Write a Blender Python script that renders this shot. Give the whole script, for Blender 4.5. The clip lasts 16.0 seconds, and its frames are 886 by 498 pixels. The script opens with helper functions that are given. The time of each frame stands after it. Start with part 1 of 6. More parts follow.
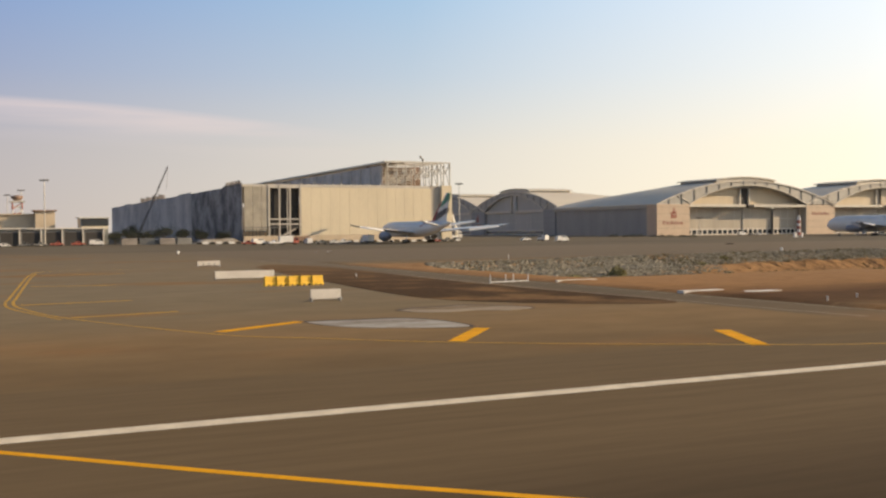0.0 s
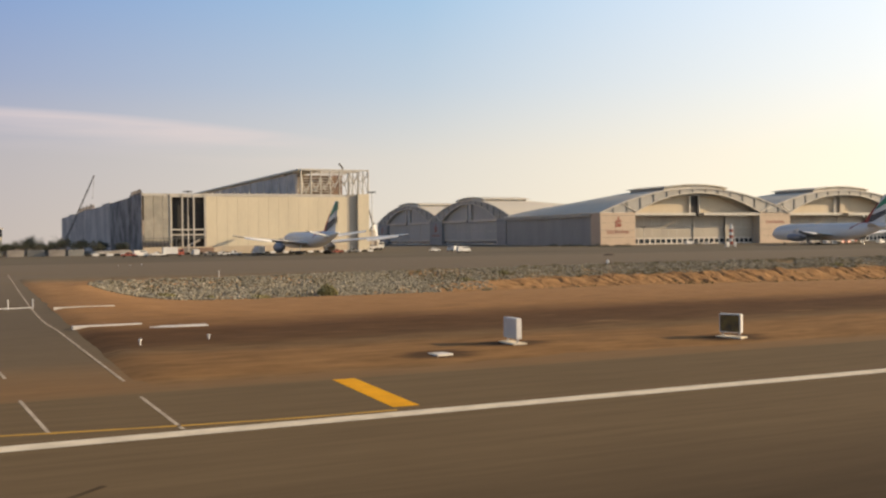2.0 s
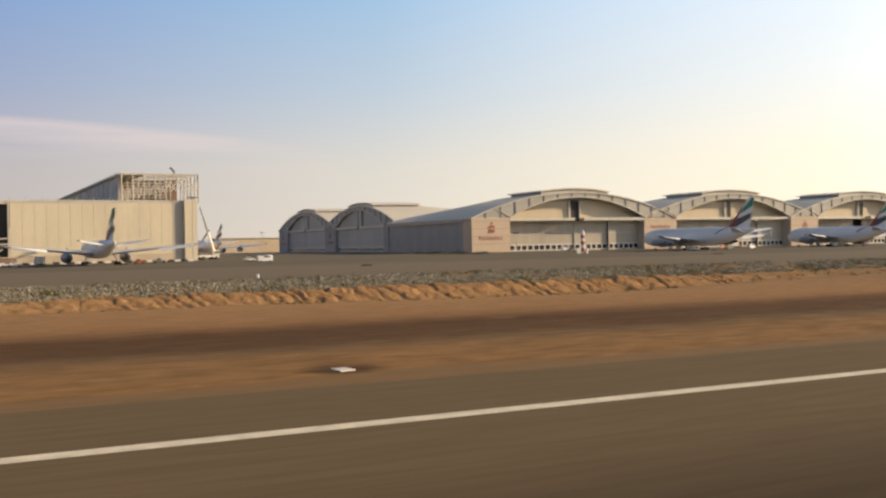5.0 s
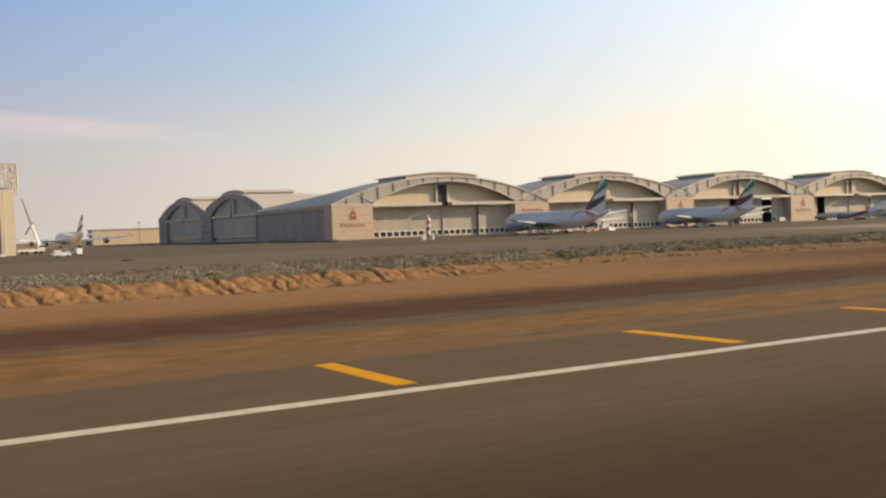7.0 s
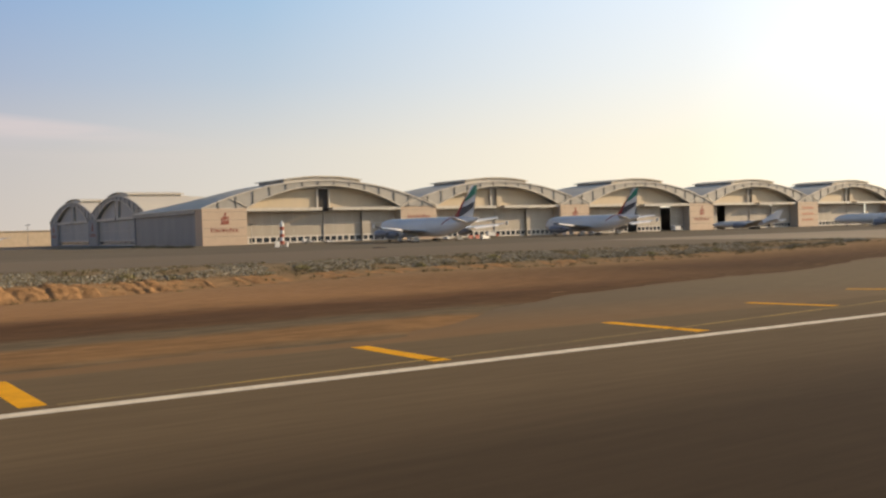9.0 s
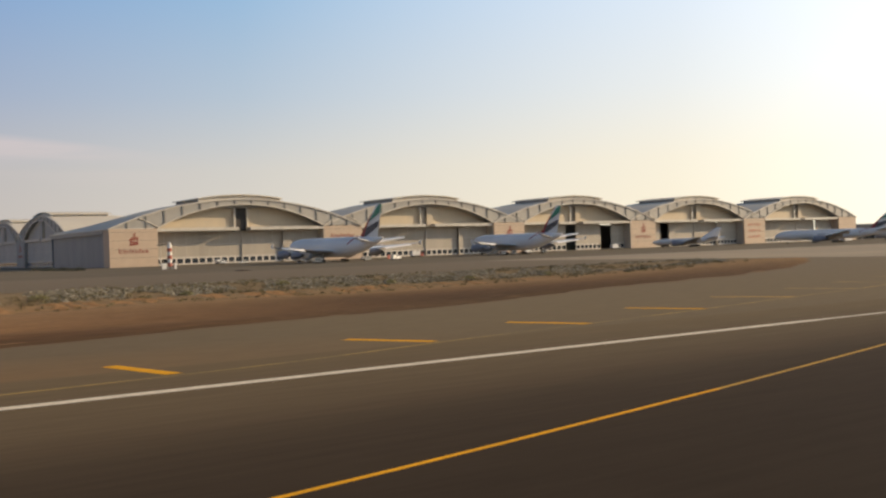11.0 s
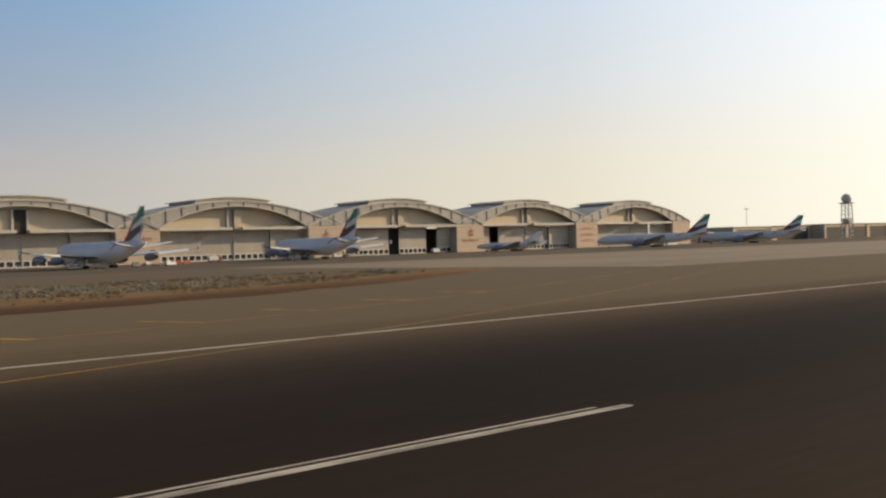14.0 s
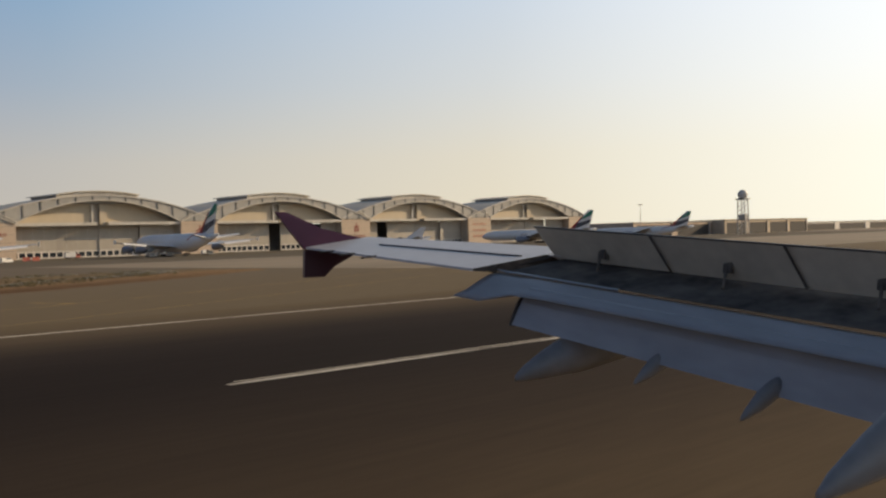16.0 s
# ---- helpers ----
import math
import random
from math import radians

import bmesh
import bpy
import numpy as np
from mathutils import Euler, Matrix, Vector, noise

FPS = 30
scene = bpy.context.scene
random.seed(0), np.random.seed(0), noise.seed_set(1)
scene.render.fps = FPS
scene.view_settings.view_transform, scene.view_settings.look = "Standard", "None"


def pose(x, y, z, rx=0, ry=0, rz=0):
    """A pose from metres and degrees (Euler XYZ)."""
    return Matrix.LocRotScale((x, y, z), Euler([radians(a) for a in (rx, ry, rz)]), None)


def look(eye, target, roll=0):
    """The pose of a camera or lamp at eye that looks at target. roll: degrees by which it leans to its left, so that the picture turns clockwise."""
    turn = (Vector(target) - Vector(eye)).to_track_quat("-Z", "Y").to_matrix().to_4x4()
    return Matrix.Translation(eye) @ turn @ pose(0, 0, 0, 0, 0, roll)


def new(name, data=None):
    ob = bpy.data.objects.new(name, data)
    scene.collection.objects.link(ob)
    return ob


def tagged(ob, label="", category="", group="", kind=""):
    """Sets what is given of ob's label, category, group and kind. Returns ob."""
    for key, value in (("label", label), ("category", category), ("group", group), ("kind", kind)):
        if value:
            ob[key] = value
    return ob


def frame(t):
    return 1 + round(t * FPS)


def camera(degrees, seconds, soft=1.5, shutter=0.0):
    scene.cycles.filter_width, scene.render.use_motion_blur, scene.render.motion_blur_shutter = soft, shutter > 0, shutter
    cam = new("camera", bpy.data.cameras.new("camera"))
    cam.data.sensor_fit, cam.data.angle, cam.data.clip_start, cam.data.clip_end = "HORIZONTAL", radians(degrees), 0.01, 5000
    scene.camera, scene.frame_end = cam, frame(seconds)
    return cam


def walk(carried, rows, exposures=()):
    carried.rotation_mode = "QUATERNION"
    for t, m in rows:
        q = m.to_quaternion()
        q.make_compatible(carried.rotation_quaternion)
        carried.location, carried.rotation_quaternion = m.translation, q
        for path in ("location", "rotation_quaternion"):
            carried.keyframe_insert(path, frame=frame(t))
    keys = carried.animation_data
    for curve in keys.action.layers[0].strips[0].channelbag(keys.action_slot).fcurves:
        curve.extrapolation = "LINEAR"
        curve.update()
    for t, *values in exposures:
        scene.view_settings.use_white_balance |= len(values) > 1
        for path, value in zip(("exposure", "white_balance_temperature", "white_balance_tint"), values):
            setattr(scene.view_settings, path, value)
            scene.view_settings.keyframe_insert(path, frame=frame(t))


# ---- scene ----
from math import cos, sin, pi, sqrt

# ======== camera and its way ========
cam = camera(47.27, 16.0, soft=2.4)
walk(cam, [
    (0, look((-0.00, -27.36, 5.17), (21.21, 17.91, 4.20), -0.50)),
    (0.5, look((11.77, -27.62, 5.17), (32.65, 17.80, 4.16), -0.77)),
    (1, look((23.28, -27.73, 5.17), (44.33, 17.61, 4.32), -0.86)),
    (1.5, look((34.53, -27.75, 5.17), (55.54, 17.61, 3.88), -0.75)),
    (2, look((45.53, -27.71, 5.17), (66.40, 17.73, 4.66), -0.68)),
    (2.5, look((56.31, -27.63, 5.17), (76.96, 17.91, 4.46), -0.84)),
    (3, look((66.91, -27.52, 5.17), (87.40, 18.09, 4.96), -0.65)),
    (5.3, look((114.41, -27.22, 5.17), (137.02, 17.38, 5.02), -0.96)),
    (5.5, look((118.50, -27.26, 5.17), (141.31, 17.24, 5.23), -0.93)),
    (6, look((128.71, -27.46, 5.17), (152.95, 16.27, 5.21), -1.02)),
    (6.5, look((138.90, -27.81, 5.17), (163.70, 15.61, 5.22), -1.35)),
    (7, look((149.06, -28.32, 5.17), (174.47, 14.73, 4.08), -2.09)),
    (7.5, look((159.18, -29.00, 5.17), (184.46, 14.13, 4.68), -2.30)),
    (8, look((169.23, -29.86, 5.17), (195.52, 12.67, 4.64), -1.69)),
    (8.5, look((179.19, -30.89, 5.17), (206.28, 11.11, 3.85), -1.72)),
    (8.7, look((183.15, -31.35, 5.17), (210.71, 10.35, 3.98), -1.45)),
    (10.8, look((223.09, -37.30, 5.17), (250.89, 4.26, 5.24), -1.92)),
    (11, look((226.72, -37.96, 5.17), (254.99, 3.28, 5.06), -1.85)),
    (11.5, look((235.64, -39.65, 5.17), (264.60, 1.10, 5.13), -2.09)),
    (12, look((244.35, -41.44, 5.17), (273.95, -1.14, 5.39), -2.07)),
    (12.5, look((252.88, -43.32, 5.17), (282.74, -3.22, 5.24), -2.21)),
    (13, look((261.25, -45.33, 5.17), (292.31, -6.15, 4.91), -1.95)),
    (13.5, look((269.50, -47.51, 5.17), (301.51, -9.10, 4.72), -1.72)),
    (14, look((277.68, -49.88, 5.17), (310.11, -11.83, 4.98), -1.77)),
    (14.5, look((285.85, -52.49, 5.17), (319.32, -15.35, 4.82), -2.04)),
    (15, look((294.07, -55.35, 5.17), (327.57, -18.23, 4.84), -1.98)),
    (15.5, look((302.41, -58.44, 5.17), (336.64, -22.00, 4.55), -1.81)),
    (16, look((310.94, -61.72, 5.17), (345.76, -25.84, 4.60), -1.73)),
], exposures=[(0.0, 0.04, 6380, 10), (6.5, 0.03, 6350, 10), (11.0, -0.14, 6220, 10), (14.0, -0.4, 6150, 10), (16.0, -0.46, 6200, 10)])

# ======== world, sun ========
SUN_AZ = radians(-21)      # where the sun stands, from +x towards +y
SUN_EL = radians(18.5)
world = bpy.data.worlds.new("sky")
scene.world = world
world.use_nodes = True
wn, wl = world.node_tree.nodes, world.node_tree.links
wn.clear()
sky = wn.new("ShaderNodeTexSky")
sky.sky_type = "NISHITA"
sky.sun_disc = False
sky.sun_elevation = SUN_EL
sky.sun_rotation = pi / 2 - SUN_AZ
sky.air_density = 1.0
sky.dust_density = 1.5
sky.ozone_density = 1.0


def wmath(op, a, b=None, c=None):
    nd = wn.new("ShaderNodeMath")
    nd.operation = op
    for i, v in enumerate((a, b, c)):
        if v is None:
            continue
        if isinstance(v, (int, float)):
            nd.inputs[i].default_value = v
        else:
            wl.new(v, nd.inputs[i])
    return nd.outputs[0]


def wramp(fac, stops):
    nd = wn.new("ShaderNodeValToRGB")
    while len(nd.color_ramp.elements) < len(stops):
        nd.color_ramp.elements.new(0.5)
    for e, (p, c) in zip(nd.color_ramp.elements, stops):
        e.position, e.color = p, (*c, 1)
    wl.new(fac, nd.inputs[0])
    return nd.outputs[0]


def wmix(fac, a, b):
    nd = wn.new("ShaderNodeMix")
    nd.data_type = "RGBA"
    if isinstance(fac, (int, float)):
        nd.inputs[0].default_value = fac
    else:
        wl.new(fac, nd.inputs[0])
    wl.new(a, nd.inputs[6])
    wl.new(b, nd.inputs[7])
    return nd.outputs[2]


# dusty air: pale towards the horizon and brighter towards the sun
tco = wn.new("ShaderNodeTexCoord")
spl = wn.new("ShaderNodeSeparateXYZ")
wl.new(tco.outputs["Generated"], spl.inputs[0])
dx, dy, dz = spl.outputs[0], spl.outputs[1], spl.outputs[2]
toward = wmath("ADD", wmath("MULTIPLY", dx, cos(SUN_AZ)), wmath("MULTIPLY", dy, sin(SUN_AZ)))
t01 = wmath("MULTIPLY_ADD", toward, 0.5, 0.5)
low = wramp(t01, [(0.0, (0.62, 0.58, 0.57)), (0.33, (0.585, 0.505, 0.45)), (0.52, (0.84, 0.74, 0.6)), (0.72, (1.17, 1.02, 0.74)), (0.86, (1.5, 1.39, 1.1)), (1.0, (1.8, 1.7, 1.45))])
high = wramp(t01, [(0.0, (0.27, 0.38, 0.6)), (0.33, (0.225, 0.365, 0.655)), (0.52, (0.38, 0.585, 0.805)), (0.72, (0.9, 1.0, 1.1)), (0.86, (1.48, 1.5, 1.5)), (1.0, (1.9, 1.9, 1.85))])
climb = wramp(dz, [(0.0, (0, 0, 0)), (0.08, (0.16, 0.16, 0.16)), (0.15, (0.6, 0.6, 0.6)), (0.25, (1, 1, 1))])
haze = wmix(climb, low, high)
# one thin pink streak of cloud, low
side = wmath("ADD", wmath("MULTIPLY", dy, cos(radians(71))), wmath("MULTIPLY", dx, -sin(radians(71))))
mpw = wn.new("ShaderNodeMapping")
mpw.inputs["Rotation"].default_value = (0, 0, radians(-80))
mpw.inputs["Scale"].default_value = (1.0, 4.0, 17.0)
wl.new(tco.outputs["Generated"], mpw.inputs["Vector"])
nz = wn.new("ShaderNodeTexNoise")
nz.inputs["Scale"].default_value, nz.inputs["Detail"].default_value = 2.4, 7
wl.new(mpw.outputs[0], nz.inputs["Vector"])
zc = wmath("MULTIPLY_ADD", wmath("MULTIPLY_ADD", side, -0.2, 0.146), side, 0.0945)
below = wmath("SUBTRACT", zc, dz)
brim = wmath("MULTIPLY_ADD", below, 130.0, 0.6)
brim.node.use_clamp = True
veil = wmath("SUBTRACT", 1.0, wmath("MULTIPLY", below, 26.0))
veil.node.use_clamp = True
edge = wmath("MULTIPLY", wmath("ADD", side, 0.04), 6.0)
edge.node.use_clamp = True
wisps = wmath("MULTIPLY_ADD", nz.outputs["Fac"], 3.4, -1.2)
wisps.node.use_clamp = True
mask = wmath("MULTIPLY", wmath("MULTIPLY", wmath("MULTIPLY", brim, veil), edge), wmath("MULTIPLY", wisps, 0.62))
cloud = wn.new("ShaderNodeRGB")
cloud.outputs[0].default_value = (0.93, 0.735, 0.66, 1)
haze = wmix(mask, haze, cloud.outputs[0])
dust = wramp(dz, [(0.0, (0.95, 0.95, 0.95)), (0.26, (0.9, 0.9, 0.9)), (0.5, (0.25, 0.25, 0.25)), (1.0, (0.05, 0.05, 0.05))])
skyscale = wn.new("ShaderNodeVectorMath")
skyscale.operation = "SCALE"
skyscale.inputs["Scale"].default_value = 0.07
wl.new(sky.outputs[0], skyscale.inputs[0])
whole = wmix(dust, skyscale.outputs[0], haze)
bg = wn.new("ShaderNodeBackground")
bg.inputs["Strength"].default_value = 1.0
wout = wn.new("ShaderNodeOutputWorld")
wl.new(whole, bg.inputs["Color"])
wl.new(bg.outputs[0], wout.inputs["Surface"])

sun_data = bpy.data.lights.new("sun", "SUN")
sun_data.energy = 5.6
sun_data.angle = radians(0.6)
sun_data.color = (1.0, 0.73, 0.44)
sun = new("sun", sun_data)
sun_dir = Vector((cos(SUN_AZ) * cos(SUN_EL), sin(SUN_AZ) * cos(SUN_EL), sin(SUN_EL)))
sun.matrix_world = look(sun_dir * 300, (0, 0, 0))

# ======== materials ========


def surf(name, c1, c2=None, scale=1.0, rough=0.8, metal=0.0, bump=0.0, fine=None, stretch=(1, 1, 1), lo=0.35, hi=0.65, spread=0.0, spec=0.5, coord="Object"):
    """A surface of two tones mixed by noise at two scales, with fine relief."""
    m = bpy.data.materials.new(name)
    m.use_nodes = True
    n, l = m.node_tree.nodes, m.node_tree.links
    b = n["Principled BSDF"]
    b.inputs["Roughness"].default_value = rough
    b.inputs["Metallic"].default_value = metal
    b.inputs["Specular IOR Level"].default_value = spec
    c2 = c2 or tuple(v * 0.8 for v in c1)
    fine = fine or scale * 14
    tc, mp = n.new("ShaderNodeTexCoord"), n.new("ShaderNodeMapping")
    mp.inputs["Scale"].default_value = stretch
    l.new(tc.outputs[coord], mp.inputs["Vector"])
    a, f = n.new("ShaderNodeTexNoise"), n.new("ShaderNodeTexNoise")
    a.inputs["Scale"].default_value, a.inputs["Detail"].default_value = scale, 5
    f.inputs["Scale"].default_value, f.inputs["Detail"].default_value = fine, 4
    l.new(mp.outputs[0], a.inputs["Vector"])
    l.new(mp.outputs[0], f.inputs["Vector"])
    mix = n.new("ShaderNodeMath")
    mix.operation = "MULTIPLY_ADD"
    l.new(f.outputs["Fac"], mix.inputs[0])
    mix.inputs[1].default_value = 0.35
    sub = n.new("ShaderNodeMath")
    sub.operation = "MULTIPLY_ADD"
    l.new(a.outputs["Fac"], sub.inputs[0])
    sub.inputs[1].default_value, sub.inputs[2].default_value = 0.75, -0.05
    l.new(sub.outputs[0], mix.inputs[2])
    r = n.new("ShaderNodeValToRGB")
    r.color_ramp.elements[0].position, r.color_ramp.elements[1].position = lo, hi
    r.color_ramp.elements[0].color, r.color_ramp.elements[1].color = (*c2, 1), (*c1, 1)
    l.new(mix.outputs[0], r.inputs[0])
    last = r.outputs[0]
    if spread:
        info, hsv = n.new("ShaderNodeObjectInfo"), n.new("ShaderNodeHueSaturation")
        ma = n.new("ShaderNodeMath")
        ma.operation = "MULTIPLY_ADD"
        l.new(info.outputs["Random"], ma.inputs[0])
        ma.inputs[1].default_value, ma.inputs[2].default_value = spread, 1 - spread / 2
        l.new(ma.outputs[0], hsv.inputs["Value"])
        l.new(last, hsv.inputs["Color"])
        last = hsv.outputs[0]
    l.new(last, b.inputs["Base Color"])
    if bump:
        bp = n.new("ShaderNodeBump")
        bp.inputs["Strength"].default_value, bp.inputs["Distance"].default_value = 0.6, bump
        l.new(f.outputs["Fac"], bp.inputs["Height"])
        l.new(bp.outputs[0], b.inputs["Normal"])
    return m


def banded(name, axis, stops, wobble, wob_scale, fine_scale, rough=0.9, bump=0.02, span=(0.0, 100.0), fine_amt=0.25, stretch=(1, 1, 1), along=(), dust=None, spec=0.03, stains=()):
    """Ground whose soil changes across one axis, with ragged borders and grain."""
    m = bpy.data.materials.new(name)
    m.use_nodes = True
    n, l = m.node_tree.nodes, m.node_tree.links
    b = n["Principled BSDF"]
    b.inputs["Roughness"].default_value = rough
    b.inputs["Specular IOR Level"].default_value = spec
    tc, mp, sep = n.new("ShaderNodeTexCoord"), n.new("ShaderNodeMapping"), n.new("ShaderNodeSeparateXYZ")
    mp.inputs["Scale"].default_value = stretch
    l.new(tc.outputs["Object"], sep.inputs[0])
    l.new(tc.outputs["Object"], mp.inputs["Vector"])
    a, f = n.new("ShaderNodeTexNoise"), n.new("ShaderNodeTexNoise")
    a.inputs["Scale"].default_value, a.inputs["Detail"].default_value = wob_scale, 6
    f.inputs["Scale"].default_value, f.inputs["Detail"].default_value = fine_scale, 6
    f.inputs["Roughness"].default_value = 0.65
    l.new(mp.outputs[0], a.inputs["Vector"])
    l.new(mp.outputs[0], f.inputs["Vector"])
    w = n.new("ShaderNodeMath")
    w.operation = "MULTIPLY_ADD"
    l.new(a.outputs["Fac"], w.inputs[0])
    w.inputs[1].default_value = 2 * wobble
    l.new(sep.outputs[axis], w.inputs[2])
    rng = n.new("ShaderNodeMapRange")
    rng.inputs["From Min"].default_value, rng.inputs["From Max"].default_value = span[0] + wobble, span[1] + wobble
    l.new(w.outputs[0], rng.inputs["Value"])
    r = n.new("ShaderNodeValToRGB")
    while len(r.color_ramp.elements) < len(stops):
        r.color_ramp.elements.new(0.5)
    for e, (p, c) in zip(r.color_ramp.elements, stops):
        e.position, e.color = (p - span[0]) / (span[1] - span[0]), (*c, 1)
    l.new(rng.outputs[0], r.inputs[0])
    tone = r.outputs[0]
    for axis2, start, end, stops2 in along:
        # another set of bands further along the other axis
        r2, rng2, mx = n.new("ShaderNodeValToRGB"), n.new("ShaderNodeMapRange"), n.new("ShaderNodeMix")
        while len(r2.color_ramp.elements) < len(stops2):
            r2.color_ramp.elements.new(0.5)
        for e, (p, c) in zip(r2.color_ramp.elements, stops2):
            e.position, e.color = (p - span[0]) / (span[1] - span[0]), (*c, 1)
        l.new(rng.outputs[0], r2.inputs[0])
        rng2.inputs["From Min"].default_value, rng2.inputs["From Max"].default_value = start, end
        l.new(sep.outputs[axis2], rng2.inputs["Value"])
        mx.data_type = "RGBA"
        l.new(rng2.outputs[0], mx.inputs[0])
        l.new(tone, mx.inputs[6])
        l.new(r2.outputs[0], mx.inputs[7])
        tone = mx.outputs[2]
    if dust:
        # blown sand lying in patches
        colour, dscale, dlo, dhi = dust
        dn, dr, dm = n.new("ShaderNodeTexNoise"), n.new("ShaderNodeMapRange"), n.new("ShaderNodeMix")
        dn.inputs["Scale"].default_value, dn.inputs["Detail"].default_value = dscale, 7
        l.new(mp.outputs[0], dn.inputs["Vector"])
        dr.inputs["From Min"].default_value, dr.inputs["From Max"].default_value = dlo, dhi
        l.new(dn.outputs["Fac"], dr.inputs["Value"])
        dm.data_type = "RGBA"
        l.new(dr.outputs[0], dm.inputs[0])
        l.new(tone, dm.inputs[6])
        dm.inputs[7].default_value = (*colour, 1)
        tone = dm.outputs[2]
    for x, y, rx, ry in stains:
        # a dark spot of soil with a ragged border
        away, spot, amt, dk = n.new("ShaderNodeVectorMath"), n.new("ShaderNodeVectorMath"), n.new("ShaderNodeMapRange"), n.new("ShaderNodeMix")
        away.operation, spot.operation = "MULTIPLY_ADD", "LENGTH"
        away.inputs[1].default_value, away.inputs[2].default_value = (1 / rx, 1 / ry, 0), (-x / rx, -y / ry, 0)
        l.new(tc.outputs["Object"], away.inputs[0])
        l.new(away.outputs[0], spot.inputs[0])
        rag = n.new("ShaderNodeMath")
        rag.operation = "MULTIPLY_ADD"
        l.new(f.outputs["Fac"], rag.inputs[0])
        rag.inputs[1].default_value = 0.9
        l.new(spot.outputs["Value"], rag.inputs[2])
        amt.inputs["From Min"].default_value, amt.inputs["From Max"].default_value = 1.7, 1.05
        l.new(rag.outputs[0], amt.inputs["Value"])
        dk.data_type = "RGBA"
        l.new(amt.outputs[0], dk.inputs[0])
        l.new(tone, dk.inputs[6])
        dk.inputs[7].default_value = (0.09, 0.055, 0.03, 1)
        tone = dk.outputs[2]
    hsv, ma = n.new("ShaderNodeHueSaturation"), n.new("ShaderNodeMath")
    ma.operation = "MULTIPLY_ADD"
    l.new(f.outputs["Fac"], ma.inputs[0])
    ma.inputs[1].default_value, ma.inputs[2].default_value = 4 * fine_amt, 1 - 2 * fine_amt
    l.new(ma.outputs[0], hsv.inputs["Value"])
    l.new(tone, hsv.inputs["Color"])
    l.new(hsv.outputs[0], b.inputs["Base Color"])
    bp = n.new("ShaderNodeBump")
    bp.inputs["Strength"].default_value, bp.inputs["Distance"].default_value = 0.5, bump
    l.new(f.outputs["Fac"], bp.inputs["Height"])
    l.new(bp.outputs[0], b.inputs["Normal"])
    return m


def piled(name, stops):
    """Loose pieces in one mesh, each with a tone of its own."""
    m = surf(name, (0.5, 0.5, 0.5), (0.4, 0.4, 0.4), 0.7, 0.9, bump=0.05, fine=6)
    n, l = m.node_tree.nodes, m.node_tree.links
    b = n["Principled BSDF"]
    geo, r, mul = n.new("ShaderNodeNewGeometry"), n.new("ShaderNodeValToRGB"), n.new("ShaderNodeMix")
    while len(r.color_ramp.elements) < len(stops):
        r.color_ramp.elements.new(0.5)
    for e, (p, c) in zip(r.color_ramp.elements, stops):
        e.position, e.color = p, (*c, 1)
    l.new(geo.outputs["Random Per Island"], r.inputs[0])
    mul.data_type, mul.blend_type = "RGBA", "MULTIPLY"
    mul.inputs[0].default_value = 1.0
    grain = b.inputs["Base Color"].links[0].from_socket
    tone = n.new("ShaderNodeVectorMath")
    tone.operation = "SCALE"
    tone.inputs["Scale"].default_value = 2.0
    l.new(grain, tone.inputs[0])
    l.new(tone.outputs[0], mul.inputs[6])
    l.new(r.outputs[0], mul.inputs[7])
    l.new(mul.outputs[2], b.inputs["Base Color"])
    return m


ASPH = (0.148, 0.11, 0.063)
M_RUNWAY = banded("runway_asphalt", 1, [(-62, (0.11, 0.076, 0.042)), (-48, (0.1, 0.069, 0.039)), (-33, (0.05, 0.036, 0.023)), (-20, (0.066, 0.047, 0.029)), (-12, (0.085, 0.061, 0.036)), (-5, (0.153, 0.11, 0.062)), (12, (0.158, 0.115, 0.065))], 4.5, 0.06, 1.9, span=(-62, 12), stretch=(0.1, 1, 1), fine_amt=0.15, rough=0.9, spec=0.04, bump=0.008, along=((0, 175, 305, [(-62, (0.12, 0.087, 0.05)), (-51, (0.11, 0.079, 0.046)), (-45, (0.074, 0.053, 0.033)), (-40, (0.05, 0.036, 0.024)), (-33, (0.033, 0.0236, 0.017)), (-27, (0.024, 0.0171, 0.0128)), (-20, (0.025, 0.0178, 0.0133)), (-13.5, (0.036, 0.026, 0.0188)), (-8, (0.074, 0.054, 0.034)), (-1, (0.128, 0.096, 0.058)), (4, (0.15, 0.113, 0.066)), (9, (0.18, 0.135, 0.077))]),))
M_SHOULDER = banded("dusty_shoulder", 1, [(0, ASPH), (6, (0.168, 0.122, 0.068)), (9, (0.215, 0.13, 0.06)), (14, (0.2, 0.13, 0.066)), (20, (0.155, 0.116, 0.07)), (40, (0.14, 0.109, 0.071)), (130, (0.185, 0.147, 0.1)), (240, (0.19, 0.153, 0.107))], 3.5, 0.12, 1.5, span=(0, 240), stretch=(0.22, 1, 1), fine_amt=0.13, rough=0.85, spec=0.06, bump=0.006, along=((0, 222, 262, [(0, (0.138, 0.106, 0.065)), (6, (0.168, 0.126, 0.073)), (9, (0.174, 0.131, 0.075)), (12, (0.178, 0.134, 0.076)), (20, (0.183, 0.139, 0.079)), (40, (0.185, 0.141, 0.082)), (130, (0.18, 0.144, 0.098)), (240, (0.19, 0.153, 0.107))]),), dust=((0.19, 0.14, 0.08), 0.05, 0.56, 0.72))
